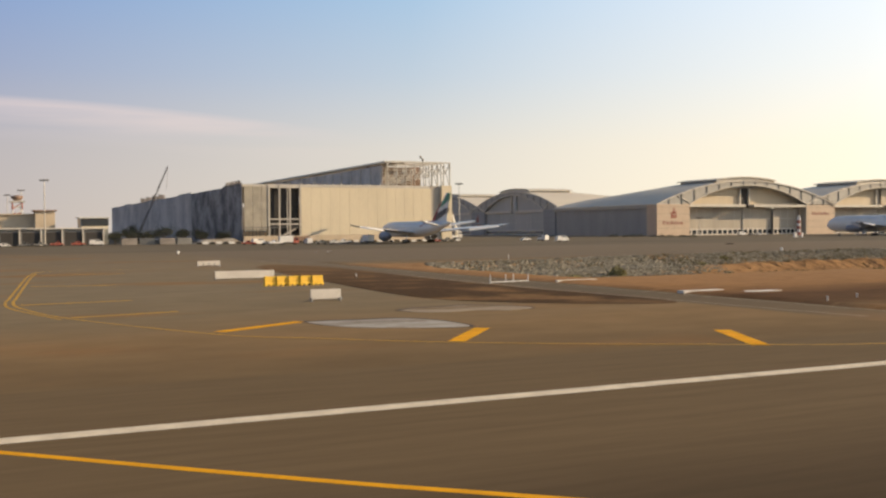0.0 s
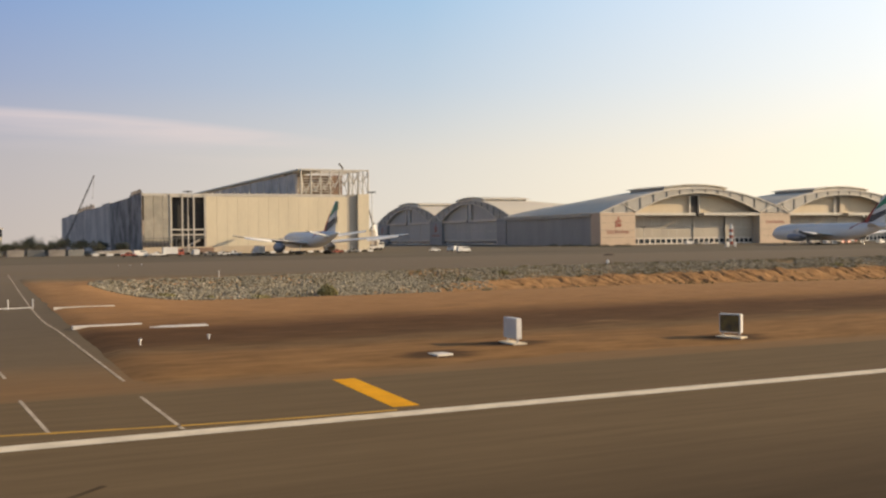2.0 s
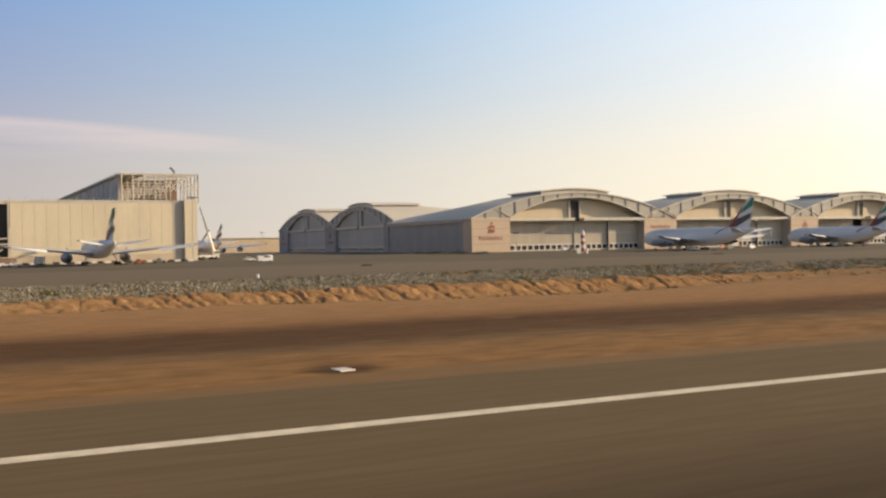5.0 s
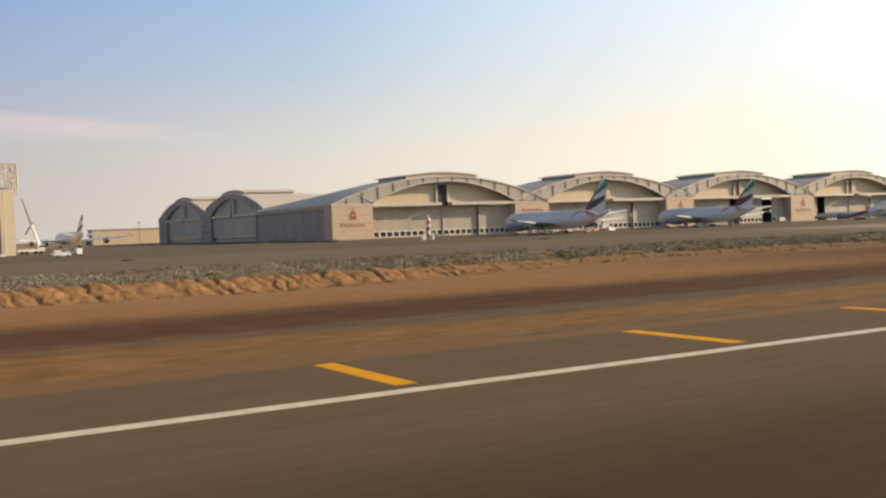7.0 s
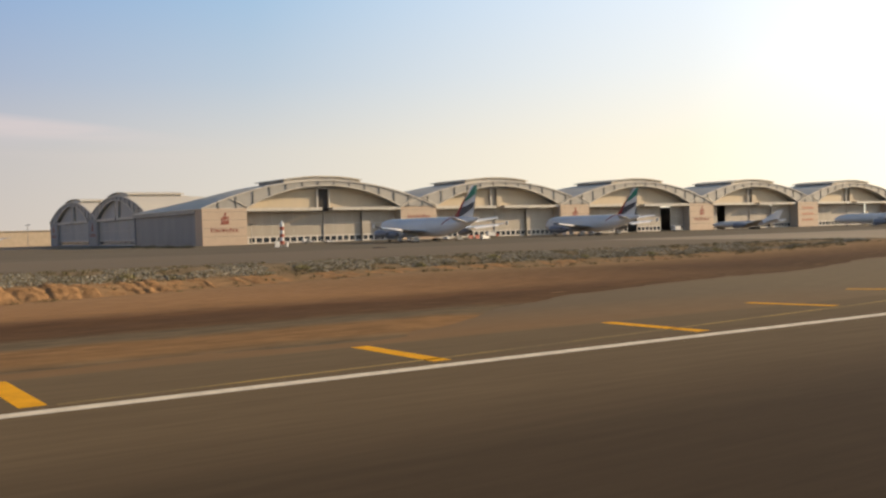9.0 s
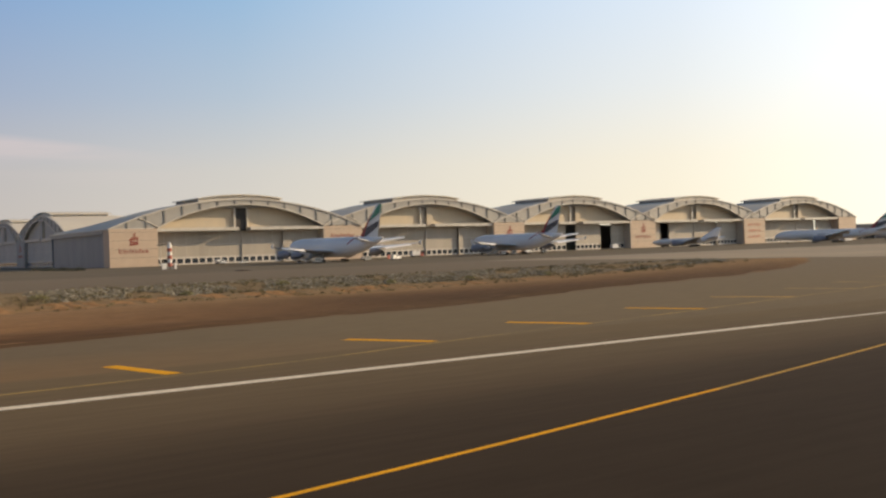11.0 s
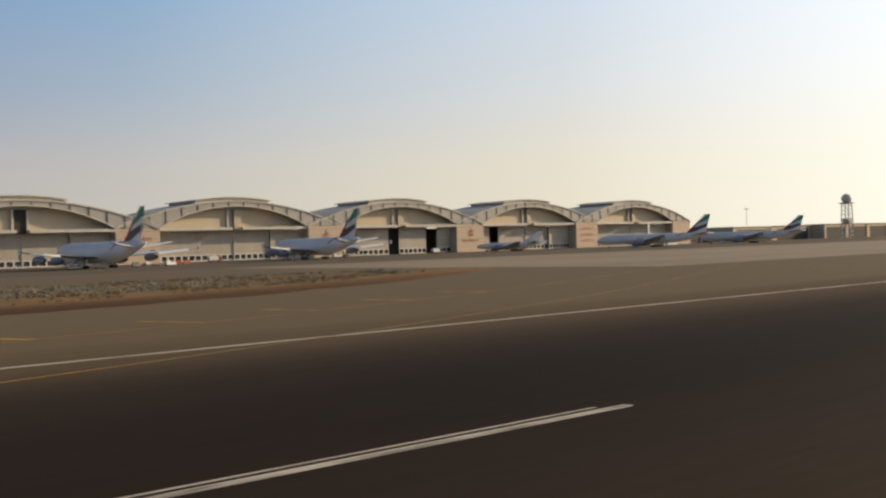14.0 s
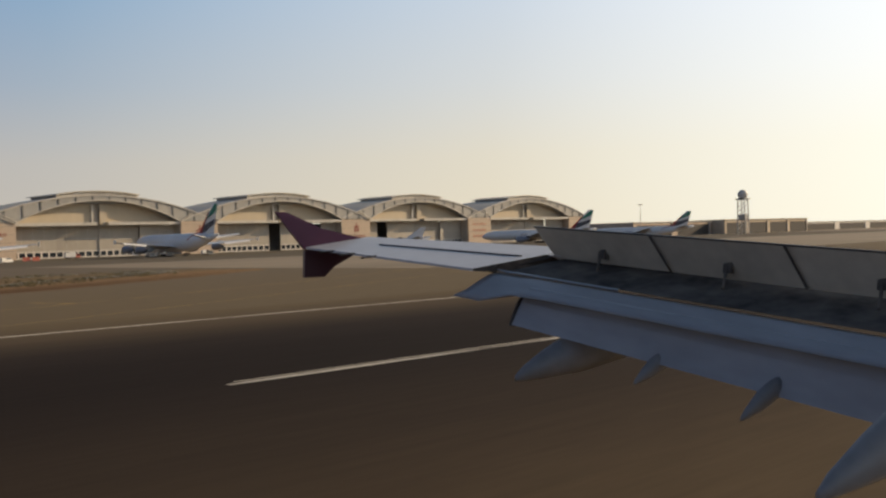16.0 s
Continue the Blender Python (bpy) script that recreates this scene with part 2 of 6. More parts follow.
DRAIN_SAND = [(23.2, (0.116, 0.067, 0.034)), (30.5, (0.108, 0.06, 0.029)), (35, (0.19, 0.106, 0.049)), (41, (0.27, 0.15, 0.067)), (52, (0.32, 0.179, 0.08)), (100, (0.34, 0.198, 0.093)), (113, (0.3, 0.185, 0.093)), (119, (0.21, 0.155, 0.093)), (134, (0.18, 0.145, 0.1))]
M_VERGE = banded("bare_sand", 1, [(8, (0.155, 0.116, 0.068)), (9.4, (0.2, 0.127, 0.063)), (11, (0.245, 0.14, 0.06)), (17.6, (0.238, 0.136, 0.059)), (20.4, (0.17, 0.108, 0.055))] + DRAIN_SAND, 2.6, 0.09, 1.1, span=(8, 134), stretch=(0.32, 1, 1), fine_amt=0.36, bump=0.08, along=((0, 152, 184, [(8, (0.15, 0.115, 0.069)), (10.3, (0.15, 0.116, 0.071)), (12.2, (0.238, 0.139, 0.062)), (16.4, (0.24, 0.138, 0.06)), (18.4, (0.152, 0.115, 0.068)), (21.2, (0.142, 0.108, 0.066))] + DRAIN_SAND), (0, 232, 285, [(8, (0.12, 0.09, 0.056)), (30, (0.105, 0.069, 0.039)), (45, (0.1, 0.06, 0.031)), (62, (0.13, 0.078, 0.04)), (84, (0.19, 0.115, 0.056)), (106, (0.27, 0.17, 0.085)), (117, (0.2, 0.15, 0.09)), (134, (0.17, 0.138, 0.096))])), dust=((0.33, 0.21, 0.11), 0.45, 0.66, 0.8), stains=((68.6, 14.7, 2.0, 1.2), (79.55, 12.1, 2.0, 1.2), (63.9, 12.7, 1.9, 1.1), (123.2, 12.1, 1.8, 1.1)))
M_HOLD = banded("dusty_holding_area", 1, [(0, ASPH), (12, (0.185, 0.128, 0.068)), (22, (0.24, 0.162, 0.083)), (36, (0.215, 0.168, 0.104)), (60, (0.22, 0.178, 0.116)), (130, (0.225, 0.18, 0.118)), (240, (0.19, 0.155, 0.108))], 9.0, 0.05, 0.35, span=(0, 240), stretch=(0.5, 1, 1), fine_amt=0.16, rough=0.9, bump=0.006, dust=((0.25, 0.148, 0.068), 0.075, 0.54, 0.68))
M_PATCH = banded("brown_earth", 1, [(20, (0.16, 0.1, 0.05)), (34, (0.075, 0.046, 0.024)), (60, (0.085, 0.052, 0.027)), (90, (0.12, 0.076, 0.04)), (130, (0.2, 0.13, 0.07))], 9.0, 0.13, 1.6, span=(20, 130), stretch=(1, 1, 1), fine_amt=0.3, bump=0.1, dust=((0.21, 0.125, 0.058), 0.14, 0.5, 0.66))
M_APRON = surf("apron_concrete", (0.175, 0.145, 0.1), (0.13, 0.109, 0.077), 0.05, 0.95, bump=0.01, fine=0.8, stretch=(0.3, 1, 1), spec=0.08)
M_GROUND = surf("desert_ground", (0.27, 0.2, 0.125), (0.2, 0.15, 0.095), 0.02, 0.95, bump=0.03, fine=0.6)
M_PALESAND = surf("pale_dry_sand", (0.3, 0.235, 0.15), (0.22, 0.172, 0.11), 0.04, 0.95, bump=0.03, fine=0.7, stretch=(0.3, 1, 1))
M_BERM = surf("sand_lumps", (0.38, 0.224, 0.106), (0.22, 0.126, 0.06), 0.7, 0.97, bump=0.12, fine=3.5, spec=0.05)
M_SCRUB = piled("dry_weeds", [(0.0, (0.08, 0.07, 0.03)), (0.5, (0.15, 0.125, 0.055)), (0.85, (0.21, 0.17, 0.078)), (1.0, (0.3, 0.24, 0.12))])
M_ROCK = piled("broken_rock", [(0.0, (0.17, 0.15, 0.103)), (0.35, (0.21, 0.188, 0.133)), (0.7, (0.255, 0.228, 0.165)), (0.9, (0.33, 0.295, 0.222)), (1.0, (0.44, 0.395, 0.31))])
M_WHITE = surf("white_marking_paint", (0.8, 0.71, 0.55), (0.6, 0.53, 0.41), 1.2, 0.85, fine=9, spec=0.1)
M_WORN = surf("worn_white_marking_paint", (0.66, 0.6, 0.49), (0.09, 0.075, 0.06), 1.6, 0.9, fine=7, stretch=(0.09, 1, 1), spec=0.1, lo=0.36, hi=0.52)
M_EDGEWORN = surf("dusty_white_edge_paint", (0.66, 0.59, 0.47), (0.24, 0.2, 0.15), 1.3, 0.9, fine=6, stretch=(0.12, 1, 1), spec=0.08, lo=0.28, hi=0.5)
M_TRACE = surf("rubbed_out_marking_paint", (0.26, 0.2, 0.125), (0.13, 0.096, 0.056), 3.0, 0.9, fine=12, spec=0.05)
M_ROADLINE = surf("faded_road_line_paint", (0.58, 0.5, 0.39), (0.3, 0.245, 0.18), 0.9, 0.9, fine=7, spec=0.08)
M_YELLOW = surf("yellow_marking_paint", (0.86, 0.42, 0.012), (0.68, 0.33, 0.015), 1.0, 0.9, fine=8, spec=0.08)
M_YWORN = surf("worn_yellow_marking_paint", (0.48, 0.33, 0.1), (0.19, 0.145, 0.08), 0.5, 0.9, fine=6, stretch=(0.3, 1, 1), spec=0.06, lo=0.38, hi=0.62)
M_CLAD = surf("beige_cladding", (0.56, 0.5, 0.4), (0.48, 0.43, 0.35), 0.12, 0.65, fine=2.5, stretch=(1, 1, 0.15))
M_DOOR = surf("grey_beige_door", (0.43, 0.385, 0.315), (0.36, 0.325, 0.27), 0.15, 0.6, fine=3, stretch=(1, 1, 0.12), spread=0.12)
# greyed copy of the door and gable colours, holding the shade of the turned hangars
M_SHADY = surf("shade_grey_cladding", (0.42, 0.415, 0.4), (0.36, 0.355, 0.345), 0.15, 0.6, fine=3, stretch=(1, 1, 0.12), spread=0.1)
M_GABLE = surf("pale_yellow_cladding", (0.56, 0.47, 0.33), (0.48, 0.41, 0.3), 0.1, 0.65, fine=2, stretch=(1, 1, 0.2))
M_PANEL = surf("peach_panel", (0.54, 0.425, 0.315), (0.48, 0.375, 0.28), 0.2, 0.7, fine=3)
M_ROOF = surf("grey_roof_sheet", (0.66, 0.61, 0.51), (0.57, 0.53, 0.45), 0.06, 0.8, fine=0.6, stretch=(1, 0.1, 1))
M_STEEL = surf("pale_painted_steel", (0.58, 0.54, 0.47), (0.48, 0.45, 0.39), 0.3, 0.5, fine=4)
M_RUBBER = surf("faint_tyre_rubber", (0.1, 0.073, 0.043), (0.062, 0.046, 0.029), 0.8, 0.95, fine=4, stretch=(0.2, 1, 1), spec=0.03)
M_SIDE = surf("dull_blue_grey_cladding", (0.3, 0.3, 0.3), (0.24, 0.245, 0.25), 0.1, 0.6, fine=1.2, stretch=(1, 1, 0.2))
# shade inside openings, put into a near-black plate colour
M_DARK = surf("shaded_inside", (0.05, 0.046, 0.044), (0.035, 0.033, 0.031), 0.3, 0.8)
M_RED = surf("red_brown_paint", (0.3, 0.07, 0.045), (0.24, 0.06, 0.04), 0.6, 0.55, fine=5)
M_CREAM = surf("cream_precast", (0.68, 0.6, 0.44), (0.6, 0.53, 0.39), 0.12, 0.75, fine=1.4, stretch=(1, 1, 0.25))
M_NETDARK = surf("dark_crane_paint", (0.06, 0.05, 0.05), (0.04, 0.034, 0.034), 0.5, 0.6)
M_NET = surf("dark_site_netting", (0.38, 0.345, 0.32), (0.14, 0.128, 0.122), 0.11, 0.9, fine=0.5, bump=0.1, lo=0.4, hi=0.6)
M_NETB = surf("grey_site_sheeting", (0.63, 0.565, 0.51), (0.38, 0.342, 0.312), 0.06, 0.9, fine=0.4, bump=0.1, lo=0.36, hi=0.6)
M_PLANE = surf("white_aircraft_skin", (0.84, 0.82, 0.78), (0.77, 0.75, 0.71), 0.1, 0.35, fine=1.5)
M_BELLY = surf("pale_grey_aircraft_wing", (0.6, 0.6, 0.61), (0.52, 0.52, 0.53), 0.15, 0.22, fine=1.5)
# lighter copy of the black livery, with distance haze put into it
M_SWEEP = surf("hazed_black_tail_paint", (0.1, 0.095, 0.1), (0.07, 0.068, 0.072), 0.5, 0.5)
# shadow on the engines is put into this darker nacelle tone
M_NACELLE = surf("shaded_nacelle_paint", (0.34, 0.34, 0.37), (0.26, 0.26, 0.285), 0.3, 0.3, fine=2)
M_DUSTY = surf("dusty_brown_container_paint", (0.3, 0.27, 0.24), (0.2, 0.18, 0.16), 0.4, 0.7, fine=3)
M_YPALE = surf("faded_yellow_marking_paint", (0.62, 0.37, 0.07), (0.4, 0.25, 0.07), 0.8, 0.9, fine=7, spec=0.06)
M_GREEN = surf("green_livery", (0.04, 0.27, 0.17), (0.035, 0.23, 0.14), 0.5, 0.4)
M_BLACK = surf("black_livery", (0.07, 0.066, 0.072), (0.06, 0.056, 0.062), 0.5, 0.4)
M_LRED = surf("red_livery", (0.36, 0.04, 0.035), (0.3, 0.035, 0.03), 0.5, 0.4)
M_TYRE = surf("black_rubber", (0.025, 0.024, 0.023), (0.018, 0.018, 0.017), 2.0, 0.85)
M_METAL = surf("bare_metal", (0.55, 0.54, 0.52), (0.42, 0.41, 0.4), 0.8, 0.35, metal=0.8)
M_GLASS = surf("dark_glazing", (0.03, 0.035, 0.045), (0.02, 0.024, 0.03), 0.5, 0.12)
M_VWHITE = surf("white_vehicle_paint", (0.75, 0.74, 0.71), (0.66, 0.65, 0.62), 0.6, 0.35, fine=6)
M_VRED = surf("faded_red_vehicle_paint", (0.4, 0.1, 0.06), (0.32, 0.08, 0.05), 0.6, 0.4, fine=6)
M_PYEL = surf("yellow_plastic", (0.83, 0.52, 0.035), (0.7, 0.42, 0.03), 1.5, 0.5, fine=9)
M_BOARD = surf("white_board", (0.72, 0.68, 0.6), (0.6, 0.56, 0.5), 0.9, 0.6, fine=9)
M_TAN = surf("tan_plaster", (0.58, 0.48, 0.35), (0.49, 0.405, 0.29), 0.2, 0.85, fine=3)
M_LEAF = surf("dry_green_leaf", (0.29, 0.26, 0.11), (0.18, 0.165, 0.07), 3.0, 0.8)
M_TREE = surf("dark_green_leaf", (0.055, 0.06, 0.038), (0.036, 0.04, 0.027), 1.0, 0.8)
M_BARK = surf("brown_bark", (0.16, 0.11, 0.07), (0.1, 0.07, 0.045), 4.0, 0.9, bump=0.02)

M_LOGO = surf("faded_red_sign", (0.55, 0.2, 0.12), (0.48, 0.2, 0.12), 0.5, 0.6)
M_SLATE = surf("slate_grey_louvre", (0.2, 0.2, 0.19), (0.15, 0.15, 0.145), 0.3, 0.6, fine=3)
M_LOUVRE = surf("grey_louvre", (0.36, 0.35, 0.33), (0.29, 0.285, 0.27), 0.3, 0.65, fine=3)
M_INFILL = surf("grey_truss_sheet", (0.4, 0.38, 0.34), (0.33, 0.32, 0.29), 0.15, 0.6, fine=2)
M_DUSTPATCH = surf("dusty_concrete_patch", (0.36, 0.3, 0.22), (0.2, 0.14, 0.075), 0.35, 0.85, fine=3, stretch=(0.4, 1, 1), spec=0.1, lo=0.38, hi=0.58)
M_PALEPATCH = surf("pale_concrete_patch", (0.42, 0.385, 0.325), (0.21, 0.172, 0.122), 0.45, 0.7, fine=4, spec=0.3, stretch=(0.5, 1, 1), lo=0.36, hi=0.56)
M_BAY = surf("weathered_bay_panel", (0.42, 0.38, 0.31), (0.3, 0.28, 0.23), 0.25, 0.8, fine=1.5)
M_RUSTY = surf("red_brown_primer_steel", (0.3, 0.2, 0.14), (0.22, 0.15, 0.11), 0.3, 0.8, fine=2)

# ======== mesh helpers ========


def part(name, bm, material, parent=None, label="", smooth=False):
    """Links a bmesh as one mesh object, under a thing or part."""
    me = bpy.data.meshes.new(name)
    bm.normal_update()
    bm.to_mesh(me)
    bm.free()
    me.materials.append(material)
    if smooth:
        for p in me.polygons:
            p.use_smooth = True
    ob = new(name, me)
    if parent:
        ob.parent = parent
    if label:
        ob["label"] = label
    return ob


def thing(name, label, category, group="", at=None, kind=""):
    ob = new(name)
    tagged(ob, label, category, group, kind)
    if at is not None:
        ob.matrix_basis = at
    return ob


def box(x0, x1, y0, y1, z0, z1, bm=None, bevel=0.0):
    bm = bm or bmesh.new()
    vs = [bm.verts.new(p) for p in ((x0, y0, z0), (x1, y0, z0), (x1, y1, z0), (x0, y1, z0), (x0, y0, z1), (x1, y0, z1), (x1, y1, z1), (x0, y1, z1))]
    fs = [bm.faces.new([vs[i] for i in q]) for q in ((3, 2, 1, 0), (4, 5, 6, 7), (0, 1, 5, 4), (1, 2, 6, 5), (2, 3, 7, 6), (3, 0, 4, 7))]
    if bevel:
        es = {e for f in fs for e in f.edges}
        bmesh.ops.bevel(bm, geom=list(es), offset=bevel, segments=2, affect="EDGES")
    return bm


def loft(rings, bm=None, closed=True, caps=True):
    """Skin through rings of points, all with the same count."""
    bm = bm or bmesh.new()
    vs = [[bm.verts.new(p) for p in r] for r in rings]
    k = len(vs[0])
    for a, b in zip(vs, vs[1:]):
        for i in range(k if closed else k - 1):
            j = (i + 1) % k
            bm.faces.new((a[i], a[j], b[j], b[i]))
    if caps and closed:
        bm.faces.new(vs[0][::-1])
        bm.faces.new(vs[-1])
    bmesh.ops.recalc_face_normals(bm, faces=bm.faces[:])
    return bm


def rod(a, b, r, bm=None, n=8, r2=None):
    """A round bar from a to b."""
    a, b = Vector(a), Vector(b)
    q = (b - a).to_track_quat("Z", "Y").to_matrix()
    r2 = r if r2 is None else r2
    rings = [[c + q @ Vector((rr * cos(2 * pi * i / n), rr * sin(2 * pi * i / n), 0)) for i in range(n)] for c, rr in ((a, r), (b, r2))]
    return loft(rings, bm)


def prism(poly, y0, y1, bm=None):
    """A polygon of (x, z) pairs, drawn out from y0 to y1."""
    return loft([[(x, y0, z) for x, z in poly], [(x, y1, z) for x, z in poly]], bm)


def plate(poly, z0, z1, bm=None):
    """A polygon of (x, y) pairs, from z0 up to z1."""
    return loft([[(x, y, z0) for x, y in poly], [(x, y, z1) for x, y in poly]], bm)


def strip(pts, w, z, bm=None, thick=0.006):
    """A painted line of width w along points (x, y)."""
    bm = bm or bmesh.new()
    pts = [Vector((x, y, 0)) for x, y in pts]
    left, right = [], []
    for i, p in enumerate(pts):
        d = (pts[min(i + 1, len(pts) - 1)] - pts[max(i - 1, 0)]).normalized()
        s = Vector((-d.y, d.x, 0)) * w / 2
        left.append(p + s)
        right.append(p - s)
    up = Vector((0, 0, z))
    lo = [bm.verts.new(p + up) for p in left]
    ro = [bm.verts.new(p + up) for p in right]
    for i in range(len(pts) - 1):
        bm.faces.new((lo[i], ro[i], ro[i + 1], lo[i + 1]))
    return bm


def arc(x0, x1, z0, z1, n):
    """Points of a flat arch from (x0, z0) over the crown z1 to (x1, z0)."""
    h, s = (x1 - x0) / 2, z1 - z0
    r = (h * h + s * s) / (2 * s)
    return [((x0 + x1) / 2 + h * t, z1 - r + sqrt(r * r - (h * t) ** 2)) for t in [2 * i / n - 1 for i in range(n + 1)]]


def circle(r, n, y, cx=0.0, cz=0.0, sx=1.0, sz=1.0):
    return [(cx + sx * r * cos(2 * pi * i / n), y, cz + sz * r * sin(2 * pi * i / n)) for i in range(n)]


def flat(x0, x1, y0, y1, z, name, material, label, category):
    bm = bmesh.new()
    nx, ny = max(1, int((x1 - x0) / 120)), max(1, int((y1 - y0) / 120))
    bmesh.ops.create_grid(bm, x_segments=nx, y_segments=ny, size=0.5)
    for v in bm.verts:
        v.co = Vector((x0 + (v.co.x + 0.5) * (x1 - x0), y0 + (v.co.y + 0.5) * (y1 - y0), z))
    return tagged(part(name, bm, material), label, category, kind="structure")


# ======== ground ========
def verge_south(x):
    """Where the sand begins: it draws back beside the fast exit."""
    return lookup(x, ((0, 9), (215, 9), (228, 19), (239, 25), (255, 30), (277, 33), (290, 38), (307, 45), (339, 53), (365, 64), (395, 82), (425, 104), (450, 116)))


def bank_toe(x):
    """Foot of the eroded bank on the far side of the drain."""
    return lookup(x, ((50, 88), (76, 93), (100, 100), (130, 106), (150, 108), (200, 110), (290, 111), (325, 110), (345, 107), (430, 106)))


def drain_depth(x):
    return lookup(x, ((56, 0), (62, 1.2), (68, 1.75), (76, 1.95), (110, 2.5), (150, 2.9), (170, 3.2), (205, 3.5), (230, 3.0), (270, 2.1), (290, 2.0), (310, 2.3), (340, 1.8), (380, 1.0), (418, 0.0)))


def lookup(x, keys):
    if x <= keys[0][0]:
        return keys[0][1]
    for (xa, ya), (xb, yb) in zip(keys, keys[1:]):
        if xa <= x <= xb:
            return ya + (yb - ya) * (x - xa) / (xb - xa)
    return keys[-1][1]


def ease(t):
    t = max(0.0, min(1.0, t))
    return t * t * (3 - 2 * t)


def swale_z(x, y):
    """Height of the verge: a drain between runway and taxiway, then an eroded sand face and a rocky slope."""
    s, t, deep = verge_south(x), bank_toe(x), drain_depth(x)
    start = max(34.0, s + 4)
    deep *= max(0.0, min(1.0, (t - start) / 25))
    if y < start or deep == 0.0:
        return 0.0
    brow = min(deep, 1.35)
    if y < t:
        return -deep * (y - start) / (t - start)
    if y < t + 6:
        return -deep + (deep - brow) * ease((y - t) / 6)
    if y < t + 14:
        return -brow + (brow + 0.22) * ease((y - t - 6) / 8 * 0.94 + 0.03)
    return 0.22 * max(0.0, 1 - (y - t - 14) / 4) - 0.05 * min(1.0, (y - t - 14) / 4)


def hole_at(x):
    """The stretch of y in which the paving lies open to the swale."""
    a, b = max(12.0, verge_south(x) + 4.5), bank_toe(x) + 16.0
    return (a, b) if 55 <= x <= 418 and b - a > 8 else None


def pierced(x0, x1, y0, y1, z, name, material, label, category):
    """A flat sheet that leaves the swale open."""
    xs = sorted({x0, x1, 55.0, 418.0} | {float(v) for v in range(60, 418, 5)})
    xs = [x for x in xs if x0 <= x <= x1]
    bm = bmesh.new()

    def quad(xa, xb, ya, yb, yc, yd):
        bm.faces.new([bm.verts.new(p) for p in ((xa, ya, z), (xb, yb, z), (xb, yd, z), (xa, yc, z))])
    for xa, xb in zip(xs, xs[1:]):
        ha, hb = hole_at(xa), hole_at(xb)
        if ha and hb:
            quad(xa, xb, y0, y0, ha[0], hb[0])
            quad(xa, xb, ha[1], hb[1], y1, y1)
        else:
            quad(xa, xb, y0, y0, y1, y1)
    bmesh.ops.remove_doubles(bm, verts=bm.verts[:], dist=0.001)
    return tagged(part(name, bm, material), label, category, kind="structure")


pierced(-4000, 4600, -4000, 4500, -0.06, "ground", M_GROUND, "wide flat sandy desert ground with dry dust", "ground")
pierced(44.7, 1500, 8.0, 240, -0.005, "taxiway", M_SHOULDER, "dusty grey-brown asphalt taxiway beside the runway", "taxiway")
flat(-700, 44.7, 8.0, 240, -0.005, "holding_area", M_HOLD, "dusty brown asphalt holding area beside the runway", "taxiway")
runway = flat(-900, 2200, -104, 8.0, 0.0, "runway", M_RUNWAY, "brown-grey asphalt runway with black tyre rubber along its middle", "runway")
flat(430, 1900, 66, 236, 0.004, "sand_field", M_PALESAND, "pale dry sand field beyond the fast exit", "sand")
flat(-500, 1300, 236, 640, 0.0, "apron", M_APRON, "pale dusty concrete apron before the hangars", "apron")


def soil(name, x0, x1, y0, y1, step, material, label, lift=0.2, rough_h=0.1, seed=0.0, soft=4.0, south=None, base=None):
    """Loose soil: a gently uneven sheet that thins out raggedly at its borders."""
    nx, ny = int((x1 - x0) / step), int((y1 - y0) / step)
    vs, fs = [], []
    for j in range(ny + 1):
        for i in range(nx + 1):
            x, y = x0 + (x1 - x0) * i / nx, y0 + (y1 - y0) * j / ny
            e = min(x - x0, x1 - x, y - y0, y1 - y) / soft
            if south:
                e = max(-0.6, min((x - x0) / 0.8, (x1 - x) / soft, (y - y0) / soft, (y1 - y) / soft, (y - south(x)) / soft))
            h = noise.noise((x * 0.12 + seed, y * 0.22, seed)) + 0.5 * noise.noise((x * 0.5, y * 0.7, seed + 3))
            z = lift * min(1.0, e) - 0.06 + rough_h * h * min(1.0, e + 0.35) + (base(x, y) if base else 0.0)
            vs.append((x, y, z if 0 < i < nx and 0 < j < ny else -0.08))
    for j in range(ny):
        for i in range(nx):
            a = j * (nx + 1) + i
            fs.append((a, a + 1, a + nx + 2, a + nx + 1))
    me = bpy.data.meshes.new(name)
    me.from_pydata(vs, [], fs)
    me.materials.append(material)
    for p in me.polygons:
        p.use_smooth = True
    return tagged(new(name, me), label, "soil", kind="structure")


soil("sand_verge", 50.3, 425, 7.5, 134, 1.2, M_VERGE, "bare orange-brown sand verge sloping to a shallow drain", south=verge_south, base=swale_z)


def sand_level(x, y):
    """Top of the loose sand beside the runway."""
    e = max(-0.6, min((x - 50.3) / 0.8, (425 - x) / 4, (y - 7.5) / 4, (y - verge_south(x)) / 4))
    h = noise.noise((x * 0.12, y * 0.22, 0)) + 0.5 * noise.noise((x * 0.5, y * 0.7, 3))
    return max(0.0, 0.2 * min(1.0, e) - 0.06 + 0.1 * h * min(1.0, e + 0.35)) + swale_z(x, y)


def sheet(name, keys, z0, z1, material, label, category):
    """A thin irregular sheet lying on the ground, with a smooth outline."""
    out = bend(list(keys) + [keys[0]])[:-1]
    return tagged(part(name, plate(out, z0, z1), material), label, category, kind="structure")


# ---- painted lines, parts of the runway ----
def marks(name, pts, w, material, z=0.006, label=""):
    return part(name, strip(pts, w, z), material, runway, label)


